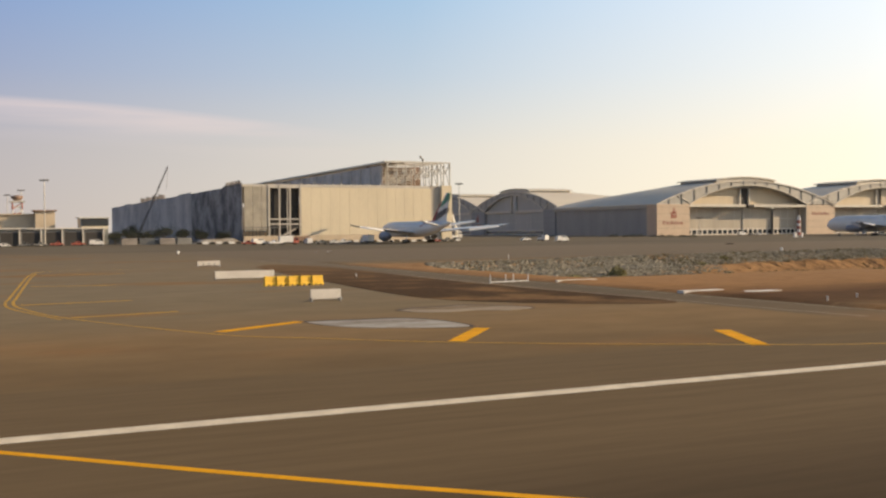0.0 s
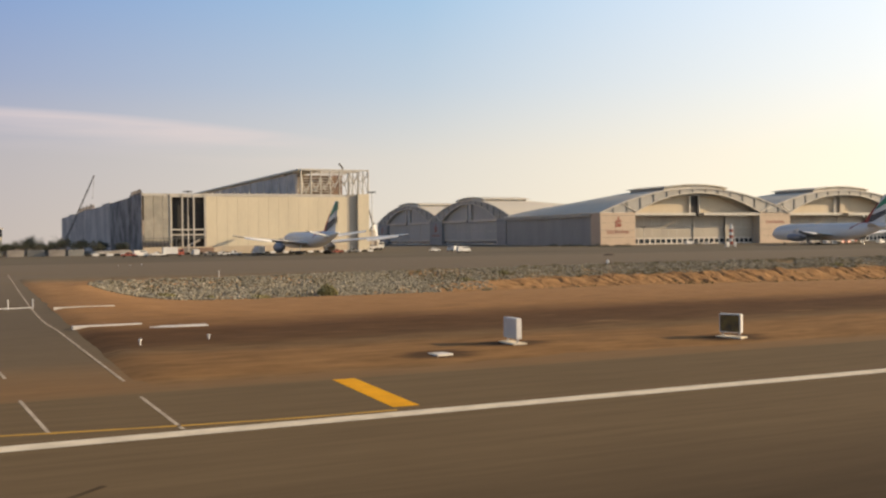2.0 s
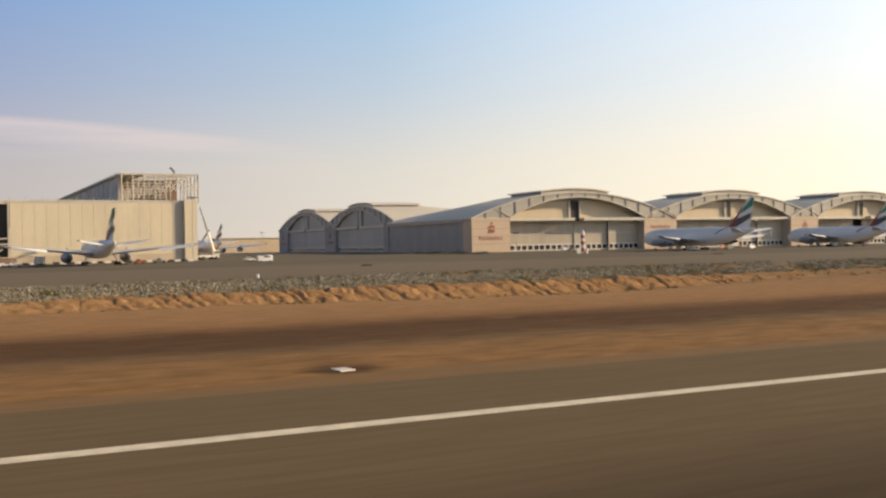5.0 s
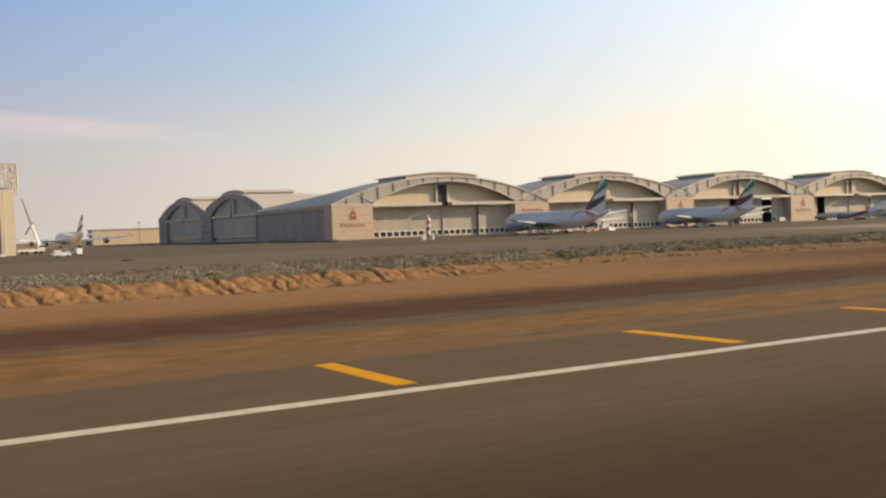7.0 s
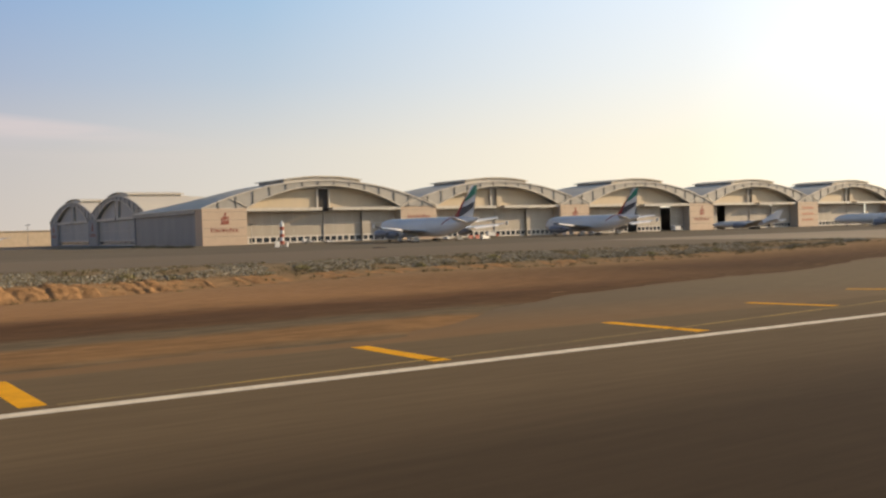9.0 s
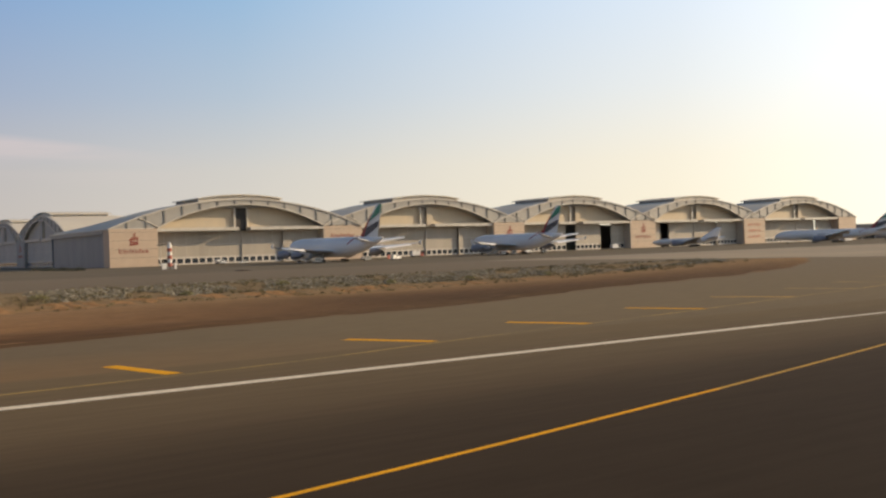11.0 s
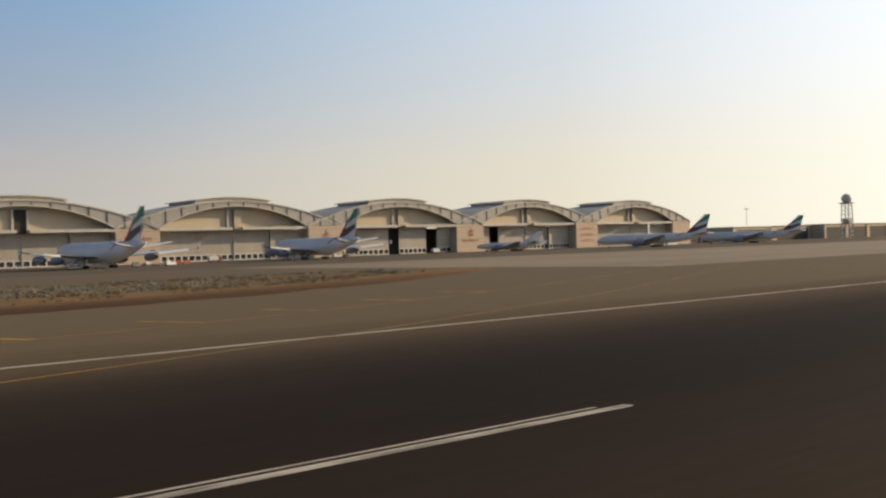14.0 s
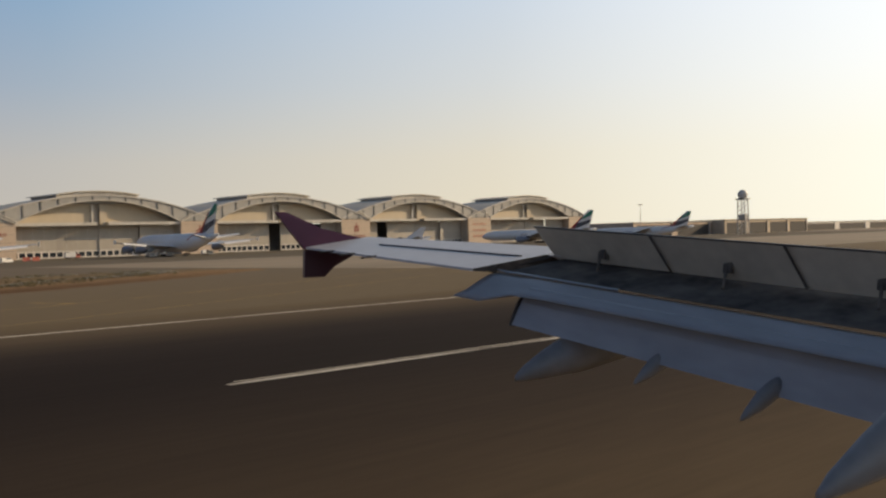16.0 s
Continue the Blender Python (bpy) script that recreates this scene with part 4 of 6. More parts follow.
for yy in (YF + 6.0, YF + 20.0):
    for k in range(8):
        x = HX0 + (HX1 - HX0) * k / 7
        part("truss_column", rod((x, yy, 24.6), (x, yy, HZ), 0.38 if k in (0, 1, 7) else 0.26, n=6), M_STEEL, site)
    part("truss_chord", box(HX0 - 0.3, HX1 + 0.3, yy - 0.3, yy + 0.3, HZ - 0.6, HZ), M_STEEL, site)
    part("truss_chord", box(HX0 - 0.3, HX1 + 0.3, yy - 0.25, yy + 0.25, 24.6, 25.1), M_STEEL, site)
    for k in range(7):
        xa, xb = HX0 + (HX1 - HX0) * k / 7, HX0 + (HX1 - HX0) * (k + 1) / 7
        m = (xa + xb) / 2
        za, zb = 26.0 + k * 0.9, 30.5 + k * 0.7
        part("truss_brace", rod((xa, yy, za), (xb, yy, zb), 0.2, n=6), M_STEEL, site)
        part("truss_brace", rod((xa, yy, zb + 2), (m, yy, za), 0.17, n=6), M_STEEL, site)
        part("truss_brace", rod((m, yy, za), (xb, yy, zb + 2.6), 0.17, n=6), M_STEEL, site)
for k in range(5):
    y = YF + 6 + k * 7
    part("truss_column", rod((HX1, y, 25.0), (HX1, y, HZ), 0.3, n=6), M_STEEL, site)
    part("truss_brace", rod((HX1, y, 25.0), (HX1, y + 7, HZ), 0.2, n=6), M_STEEL, site)
    part("truss_brace", rod((HX0 + 2, y, HZ), (HX1, y + 3, HZ), 0.25, n=6), M_STEEL, site)
part("east_wall", box(X1 - 0.6, X1, YF + 10, YB, 0, 24.9), M_CREAM, site)
part("roof_hoist", rod((203.2, YF + 22, HZ), (203.2, YF + 22, HZ + 2.2), 0.35), M_SLATE, site)
part("roof_hoist_arm", rod((203.6, YF + 22, HZ + 1.8), (201.6, YF + 22, HZ + 4.0), 0.5), M_SLATE, site)

# ======== aircraft ========


def airliner(at, label, length=73.0, rad=3.1, tall=1.0, cz=5.3, span=64.8, top=18.5, engines=2, root=0.64, chord=15.5, tip_rise=3.4, striped=True, group="airliners parked by the hangars"):
    """A parked airliner; nose towards +y, the tip of the fin over the origin."""
    a = thing("airliner", label, "airliner", group, at)
    n = 20
    L, R = length, rad
    prof = [(-0.5, 0.10, 1.25), (3, 0.28, 1.0), (8, 0.52, 0.7), (15, 0.8, 0.32), (23, 0.97, 0.06), (30, 1.0, 0.0), (L - 12, 1.0, 0.0), (L - 7, 0.93, -0.05), (L - 4, 0.78, -0.14), (L - 1.8, 0.52, -0.26), (L - 0.6, 0.26, -0.34), (L - 0.1, 0.06, -0.38)]
    rings = [circle(R * k, n, y, 0, cz + R * tall * up * 0.6, 1.0, tall) for y, k, up in prof]
    body = part("fuselage", loft(rings), M_PLANE, a, "white fuselage", smooth=True)
    for s in (-1, 1):
        bm = loft([[(s * 0.15, L - 3.2, cz + R * tall * 0.42), (s * R * 0.62, L - 4.2, cz + R * tall * 0.35), (s * R * 0.66, L - 4.0, cz + R * tall * 0.12), (s * 0.15, L - 2.4, cz + R * tall * 0.2)], [(s * 0.15, L - 2.9, cz + R * tall * 0.45), (s * R * 0.66, L - 4.0, cz + R * tall * 0.38), (s * R * 0.7, L - 3.8, cz + R * tall * 0.12), (s * 0.15, L - 2.2, cz + R * tall * 0.2)]])
        part("cockpit_window", bm, M_GLASS, body)
    rz = cz - R * tall * 0.45

    def foil(x, y_le, y_te, z, t):
        return [(x, y_le, z), (x, y_le - 0.12 * (y_le - y_te), z + t * 0.55), (x, (y_le + y_te) / 2, z + t * 0.5), (x, y_te, z + 0.03), (x, (y_le + y_te) / 2, z - t * 0.4), (x, y_le - 0.12 * (y_le - y_te), z - t * 0.45)]
    yr = L * root
    hs = span / 2
    for s in (-1, 1):
        w = part("wing", loft([foil(s * R * 0.5, yr, yr - chord, rz, chord * 0.12), foil(s * hs * 0.33, yr - 8.5, yr - 2.5 - chord * 0.97, rz + 0.8, 1.2), foil(s * hs * 0.93, yr - 21.5, yr - 25.0, rz + 0.87 * tip_rise, 0.4), foil(s * hs, yr - 24.6, yr - 26.2, rz + tip_rise, 0.2)]), M_BELLY, a, "pale grey swept wing", smooth=False)
        if engines == 4:
            part("tip_fence", prism([(yr - 24.4, rz + tip_rise), (yr - 25.6, rz + tip_rise + 1.1), (yr - 26.5, rz + tip_rise + 1.15), (yr - 26.2, rz + tip_rise - 1.0), (yr - 25.4, rz + tip_rise - 1.0)], s * hs - 0.06, s * hs + 0.06), M_PLANE, w, "white wing-tip fence").matrix_basis = Matrix(((0, 1, 0, 0), (1, 0, 0, 0), (0, 0, 1, 0), (0, 0, 0, 1)))
        part("stabiliser", loft([foil(s * 0.8, 12.5, 5.2, cz + R * tall * 0.45, 0.7), foil(s * hs * 0.33, 3.2, 0.6, cz + R * tall * 0.45 + 1.6, 0.25)]), M_BELLY, a, "pale tailplane")
        zt = cz + R * tall * 0.45
        part("elevator", loft([[(s * 1.6, 5.05, zt + 0.14), (s * 1.6, 3.7, zt - 0.42), (s * 1.6, 3.75, zt - 0.5), (s * 1.6, 5.05, zt - 0.1)], [(s * hs * 0.31, 0.85, zt + 1.6), (s * hs * 0.31, -0.05, zt + 1.18), (s * hs * 0.31, 0.0, zt + 1.1), (s * hs * 0.31, 0.85, zt + 1.42)]]), M_PLANE, a, "white drooped elevator")
        back = 2.5 + chord * 0.97
        ra, rb = [(s * hs * k, yr - back - (25.0 - back) * (k - 0.33) / 0.6, rz + 0.8 + (0.87 * tip_rise - 0.8) * (k - 0.33) / 0.6) for k in (0.55, 0.88)]
        part("aileron", loft([[(x, y + 0.1, z + 0.06), (x, y - c, z - 0.55 * c), (x, y - c + 0.04, z - 0.55 * c - 0.07), (x, y + 0.1, z - 0.12)] for (x, y, z), c in ((ra, 1.5), (rb, 1.0))]), M_PLANE, w, "white drooped aileron")
        spots = [(0.3, 6.5, 0.85)] if engines == 2 else [(0.36, 8.5, 0.62), (0.63, 15.0, 0.62)]
        for f, dy, k in spots:
            ex, ey = s * hs * f, yr - dy + 3.5
            er = 1.95 * (1.0 if engines == 2 else 0.92)
            ez = max(er + 0.7, rz + 1.0 + 2.2 * (f - 0.3) - er - 0.4)
            ns = 16
            e = part("engine", loft([circle(er * q, ns, ey + dyy, ex, ez) for dyy, q in ((-4.6, 0.42), (-2.6, 0.72), (-0.5, 0.95), (1.4, 1.0), (2.6, 0.97), (3.0, 0.9))], caps=False), M_NACELLE, a, "engine nacelle in a shade-darkened tone", smooth=True)
            part("intake_lip", loft([circle(er * q, ns, ey + dyy, ex, ez) for dyy, q in ((2.6, 0.985), (3.05, 0.93), (3.0, 0.84), (2.0, 0.8))], caps=False), M_METAL, e, smooth=True)
            part("fan", loft([circle(er * q, ns, ey + dyy, ex, ez) for dyy, q in ((1.7, 0.84), (1.8, 0.3), (2.5, 0.04))]), M_BLACK, e, "dark fan disc")
            part("exhaust_cone", loft([circle(er * q, ns, ey + dyy, ex, ez) for dyy, q in ((-2.5, 0.68), (-4.2, 0.4), (-6.0, 0.06))]), M_SLATE, e, "dark exhaust")
            part("pylon", box(ex - 0.25, ex + 0.25, ey - 4.5, ey + 0.5, ez + er * 0.8, rz + 1.4 + 2.0 * f), M_BELLY, a)
        # main gear
        gx = s * R * 1.75
        part("gear_leg", rod((gx * 0.8, yr - 12.5, rz), (gx, yr - 12.5, 0.9), 0.28), M_METAL, a)
        for dy in (-1.5, 0.0, 1.5):
            for dx in (-0.55, 0.55):
                part("wheel", rod((gx + dx - 0.2, yr - 12.5 + dy, 0.66), (gx + dx + 0.2, yr - 12.5 + dy, 0.66), 0.66, n=12), M_TYRE, a)
    part("gear_leg", rod((0, L - 8, cz - R), (0, L - 8, 0.6), 0.18), M_METAL, a)
    for dx in (-0.4, 0.4):
        part("wheel", rod((dx - 0.17, L - 8, 0.53), (dx + 0.17, L - 8, 0.53), 0.53, n=12), M_TYRE, a)
    # fin with the four-coloured flag sweep
    fb, h = cz + R * tall * 0.75, top
    def finx(y_le, y_te, z, t):
        return [(0, y_le, z), (t, y_le - 0.35 * (y_le - y_te), z), (0, y_te, z), (-t, y_le - 0.35 * (y_le - y_te), z)]
    root_le, root_te, tip_le, tip_te = 15.5, 3.2, 3.3, 0.0
    fin = part("fin", loft([finx(root_le, root_te, fb, 0.5), finx(tip_le, tip_te, h, 0.2)]), M_PLANE, a, "white tail fin")

    def at_fin(u, v):
        """u from leading (0) to trailing edge (1), v from root (0) to tip (1)."""
        le, te = root_le + (tip_le - root_le) * v, root_te + (tip_te - root_te) * v
        return le + (te - le) * u, fb + (h - fb) * v
    sweeps = [("red_sweep", M_LRED, [(0.0, -0.1), (0.3, -0.1), (0.2, 0.15), (0.12, 0.45), (0.09, 0.72), (0.0, 0.72)]),
              ("black_sweep", M_SWEEP, [(0.23, 0.06), (0.42, 0.1), (0.97, 0.34), (0.97, 0.51), (0.6, 0.43), (0.14, 0.32)]),
              ("green_sweep", M_GREEN, [(0.12, 0.5), (0.4, 0.57), (0.97, 0.74), (0.97, 0.99), (0.6, 0.99), (0.3, 0.82)])]
    for nm, mt, uv in sweeps if striped else ():
        pts = [at_fin(u, v) for u, v in uv]
        for s in (-1, 1):
            bm = loft([[(s * (0.36 - 0.2 * max(0, min(1, (z - fb) / (h - fb)))) + dx + s * 0.16, y, z) for y, z in pts] for dx in (-0.02, 0.02)])
            part(nm, bm, mt, fin)
    # flag sweep carried down the rear body
    for s in (-1, 1) if striped else ():
        bm = bmesh.new()
        ring = []
        for q in range(7):
            ang = radians(62 - q * 17)
            yy = 14.0 + q * 1.9
            kk = 0.80 + 0.028 * q
            ring.append([(s * (R * kk * cos(ang) + 0.05), yy + w_, cz + R * tall * 0.3 * (1 - q / 7) + R * tall * kk * sin(ang) * 1.0) for w_ in (0.0, 1.0)])
        loft([[p[0], p[1], (p[1][0] - s * 0.2, p[1][1], p[1][2]), (p[0][0] - s * 0.2, p[0][1], p[0][2])] for p in ring], bm)
        part("red_body_sweep", bm, M_LRED, body)
    return a


LAB2 = "white double-deck airliner with a flag-striped tail fin"
LAB1 = "white twin-engined airliner with a flag-striped tail fin"
big = dict(length=71.0, rad=3.65, tall=1.2, cz=6.4, span=79.0, top=24.1, engines=4, root=0.68, chord=18.0, tip_rise=3.0)
airliner(pose(445.3, 325.5, 0, 0, 0, 7), LAB2, **big)
airliner(pose(562.3, 346.2, 0, 0, 0, 3), LAB2, **big)
airliner(pose(810, 319, 0, 0, 0, 24), LAB1, top=19.4)
airliner(pose(926, 323, 0, 0, 0, 20), LAB1)
airliner(pose(158.4, 304.3, 0, 0, 0, 0.5), LAB1, length=63.7, span=65.5, tip_rise=3.2)
airliner(pose(284, 664, 0, 0, 0, 3), LAB2, **{**big, "top": 21.5})
airliner(pose(740, 395, 0, 0, 0, 15), "plain pale airliner parked before a hangar", length=50, rad=2.0, cz=3.6, span=36, top=12, striped=False)

# ======== roofs and masts behind ========


def light_mast(x, y, h, label="tall thin floodlight mast with a crown of lamps"):
    m = thing("floodlight_mast", label, "light mast", "floodlight masts", pose(x, y, 0))
    part("pole", rod((0, 0, 0), (0, 0, h - 0.6), 0.3, r2=0.14), M_STEEL, m)
    part("crown_ring", loft([circle(r, 14, 0) for r in (1.0,)] and [[(r * cos(2 * pi * i / 14), r * sin(2 * pi * i / 14), z) for i in range(14)] for r, z in ((0.3, h - 0.9), (1.5, h - 0.5), (1.5, h - 0.35), (0.3, h - 0.2))]), M_SLATE, m)
    for i in range(8):
        c, s = cos(pi * i / 4), sin(pi * i / 4)
        bm = box(1.5 * c - 0.3, 1.5 * c + 0.3, 1.5 * s - 0.3, 1.5 * s + 0.3, h - 0.8, h - 0.3)
        part("floodlight", bm, M_SLATE, m)
    return m


light_mast(27, 396, 26.2)
light_mast(201, 384, 26.2)
light_mast(124.5, 396, 26.4)
light_mast(24, 520, 27)
light_mast(19, 560, 26)
light_mast(986, 407, 27)
light_mast(395, 455, 11, "short floodlight mast before the hangar")
light_mast(364, 840, 18.5)
M_DARKSOIL = surf("damp_dark_soil", (0.07, 0.05, 0.035), (0.05, 0.036, 0.026), 1.5, 0.95)

# ======== loose rock, sand lumps, scrub ========


def stones(name, n, label, place, size, material, seed):
    """Many small angular stones as one object."""
    rng = np.random.RandomState(seed)
    bm0 = bmesh.new()
    bmesh.ops.create_icosphere(bm0, subdivisions=1, radius=1.0)
    base = np.array([v.co[:] for v in bm0.verts])
    tri = np.array([[v.index for v in f.verts] for f in bm0.faces])
    bm0.free()
    nv, nf = len(base), len(tri)
    V, F = np.zeros((n * nv, 3)), np.zeros((n * nf, 3), int)
    for i in range(n):
        x, y = place(rng)
        s = size(rng)
        p = base * (1 + rng.uniform(-0.3, 0.3, (nv, 1)))
        p = p * (s * rng.uniform(0.7, 1.4), s * rng.uniform(0.7, 1.3), s * rng.uniform(0.5, 0.95))
        a = rng.uniform(0, 6.28)
        c, q = math.cos(a), math.sin(a)
        p = np.stack([p[:, 0] * c - p[:, 1] * q + x, p[:, 0] * q + p[:, 1] * c + y, p[:, 2] + s * 0.2 + 0.12 + swale_z(x, y)], 1)
        V[i * nv:(i + 1) * nv] = p
        F[i * nf:(i + 1) * nf] = tri + i * nv
    me = bpy.data.meshes.new(name)
    me.from_pydata(V.tolist(), [], F.tolist())
    me.materials.append(material)
    return tagged(new(name, me), label, "rocks", kind="stuff")


def on_bank(rng, x, low, high):
    """A y on the rock bank at x, thinning towards its foot and crest."""
    t = bank_toe(x)
    ragged = 1.6 * noise.noise((x * 0.16, 3.0, 0.0)) + 0.9 * noise.noise((x * 0.55, 9.0, 0.0))
    return t + ragged + rng.triangular(low, (low + high) / 2, high)


def rock_place(rng):
    while True:
        x = 92 + 318 * rng.rand() ** 1.2
        y = on_bank(rng, x, 0.0 if x < 115 else 5.6, 15.0)
        bare = noise.noise((x * 0.11, y * 0.2, 5.0))
        if y > verge_south(x) + 3 and (x < 130 or bare > -0.45 + 0.25 * min(1.0, (x - 130) / 120)):
            return x, y


def rock_place_near(rng):
    while True:
        x = rng.uniform(57, 104)
        y = on_bank(rng, x, -2.0, 15.5)
        if x > 59 + 0.3 * max(0.0, 100 - y) + 1.5 * math.sin(y * 0.3):
            return x, y


stones("rock_field", 31000, "pale grey broken rock strewn on the bank beside the taxiway", rock_place, lambda r: 0.09 + 0.17 * r.rand() ** 2.2, M_ROCK, 3)
stones("rock_spread", 15000, "pale grey broken rock banked up near the service road", rock_place_near, lambda r: 0.09 + 0.19 * r.rand() ** 2.0, M_ROCK, 5)


def berm():
    """The eroded sand face of the bank: rounded buttresses between slanting gullies."""
    x0, x1, v0, v1, st = 96.0, 380.0, -2.4, 7.6, 0.26
    nx, nv = int((x1 - x0) / st), int((v1 - v0) / st)
    rng = np.random.RandomState(11)
    cells = [x0 - 8]
    while cells[-1] < x1 + 8:
        cells.append(cells[-1] + 1.4 + 3.6 * rng.rand() ** 1.4)
    height = 0.35 + 0.95 * rng.rand(len(cells)) ** 0.8
    brow = rng.uniform(5.0, 6.6, len(cells))
    V, bump = [], []
    for j in range(nv + 1):
        v = v0 + (v1 - v0) * j / nv
        for i in range(nx + 1):
            x = x0 + (x1 - x0) * i / nx
            y = bank_toe(x) + v
            p = x + 0.35 * v + 1.1 * noise.noise((x * 0.35, v * 0.45, 2.0)) + 0.4 * noise.noise((x * 1.3, v * 1.1, 6.0))
            k = int(np.searchsorted(cells, p)) - 1
            f = (p - cells[k]) / (cells[k + 1] - cells[k])
            round_ = 1 - abs(2 * f - 1) ** 3.2
            fade = lookup(x, ((96, 0.0), (112, 0.45), (140, 1.0), (215, 1.0), (250, 0.5), (300, 0.4), (360, 0.25), (380, 0.0)))
            rise = ease((v + 1.8) / 3.6) * (1 - ease((v - brow[k] + 0.6) / 1.1))
            up = 0.4 * height[k] * fade * round_ * rise
            wear = 0.22 * noise.noise((x * 0.7, y * 0.7, 0)) + 0.14 * noise.noise((x * 1.9, y * 1.9, 4)) + 0.07 * noise.noise((x * 4.3, y * 4.3, 8))
            bump.append(up)
            V.append((x, y, swale_z(x, y) + 0.02 + up + wear * min(1.0, up * 2.5)))
    F = []
    for j in range(nv):
        for i in range(nx):
            a = j * (nx + 1) + i
            q = (a, a + 1, a + nx + 2, a + nx + 1)
            if max(bump[k] for k in q) > 0.03 and V[a][1] > verge_south(V[a][0]) + 4:
                F.append(q)
    me = bpy.data.meshes.new("sand_bank")
    me.from_pydata(V, [], F)
    me.materials.append(M_BERM)
    for p in me.polygons:
        p.use_smooth = True
    return tagged(new("sand_bank", me), "eroded orange sand bank with rounded lumps and gullies", "sand bank", kind="stuff")


berm()


def scrub():
    """Dry weeds growing between the stones: many thin upright blades."""
    rng = np.random.RandomState(23)
    V, F = [], []
    for k in range(3200):
        x = 60 + 345 * rng.rand() ** 0.8
        y = bank_toe(x) + (rng.uniform(5, 15) if rng.rand() < 0.85 else rng.normal(1.0, 2.0))
        if noise.noise((x * 0.09, y * 0.25, 15.0)) < (0.15 if x < 110 else -0.22) or y < verge_south(x) + 4:
            continue
        z0, r, h = swale_z(x, y) + 0.08, rng.uniform(0.2, 0.65), rng.uniform(0.2, 0.62)
        for b in range(16):
            a, q = rng.uniform(0, 6.28), r * math.sqrt(rng.rand())
            bx, by = x + q * math.cos(a), y + q * math.sin(a)
            lean, w = rng.normal(0, 0.22, 2), rng.uniform(0.025, 0.07)
            d = rng.uniform(0, 3.14)
            hh = h * rng.uniform(0.5, 1.1)
            n = len(V)
            V += [(bx - w * math.cos(d), by - w * math.sin(d), z0), (bx + w * math.cos(d), by + w * math.sin(d), z0), (bx + lean[0] * hh * 1.5, by + lean[1] * hh * 1.5, z0 + hh)]
            F.append((n, n + 1, n + 2))
    me = bpy.data.meshes.new("dry_scrub")
    me.from_pydata(V, [], F)
    me.materials.append(M_SCRUB)
    return tagged(new("dry_scrub", me), "low dry olive-brown weeds growing between the stones", "weeds", kind="stuff")


scrub()
for k, (x, y, r) in enumerate(((205, 209, 1.6), (345, 238, 2.6), (320.5, 131, 0.55))):
    rng = np.random.RandomState(300 + k)
    tagged(part("rubble_heap", loft([[(x + r * q * (1 + 0.25 * rng.rand()) * cos(2 * pi * i / 11), y + 0.7 * r * q * (1 + 0.25 * rng.rand()) * sin(2 * pi * i / 11), z) for i in range(11)] for q, z in ((1.0, -0.05), (0.7, 0.28), (0.25, 0.42))]), M_DARKSOIL), "low heap of dark rubble on the paving", "rubble heap", "rubble heaps")


def shrub(x, y, r, h, seed, n=420, leaf=None):
    """A low dry bush: crossing twigs and small leaves."""
    rng = np.random.RandomState(seed)
    t = thing("shrub", "low dry olive-green desert shrub at the foot of the rocks", "shrub", "desert shrubs", pose(x, y, swale_z(x, y) + 0.06))
    bm = bmesh.new()
    for i in range(7):
        a = rng.uniform(0, 6.28)
        rod((0, 0, 0), (0.7 * r * cos(a), 0.7 * r * sin(a), h * rng.uniform(0.5, 0.95)), 0.03, bm, n=4, r2=0.01)
    part("twigs", bm, M_BARK, t)
    bm = bmesh.new()
    for i in range(n):
        a, q, w = rng.uniform(0, 6.28), math.sqrt(rng.rand()), rng.rand()
        c = Vector((r * q * cos(a), r * q * sin(a), h * (1 - 0.7 * q * q) * (0.15 + 0.85 * w)))
        s = rng.uniform(0.05, 0.12) * (1 + r * 0.3)
        d1 = Vector(rng.normal(size=3)).normalized() * s
        d2 = d1.cross(Vector(rng.normal(size=3))).normalized() * s * 0.6
        bm.faces.new([bm.verts.new(c + p) for p in (d1, d2, -d1, -d2)])
    part("leaves", bm, leaf or M_LEAF, t)
    return t


for k, (x, y, r, h, n) in enumerate(((86, 96, 1.35, 1.7, 1500), (76.5, 93.0, 1.5, 0.55, 420), (65.4, 94.5, 1.4, 0.5, 420), (70.5, 93.2, 0.8, 0.4, 260), (112, 109, 1.2, 0.6, 300), (121, 114, 1.0, 0.7, 300), (196, 118, 1.3, 0.8, 300), (233, 119, 1.3, 0.8, 300), (262, 120, 1.5, 0.8, 300), (284, 118, 1.2, 0.7, 300), (302, 121, 1.4, 0.8, 300), (322, 118, 1.2, 0.7, 300), (338, 116, 1.2, 0.7, 300), (356, 115, 1.2, 0.7, 300))):
    shrub(x, y, r, h, 40 + k, n)
for k in range(9):
    shrub(339 + 1.2 * sin(2.1 * k), 392 + 8.6 * k, 2.6 + 0.5 * sin(1.7 * k), 1.5 + 0.4 * cos(2.3 * k), 90 + k, 420, M_TREE)

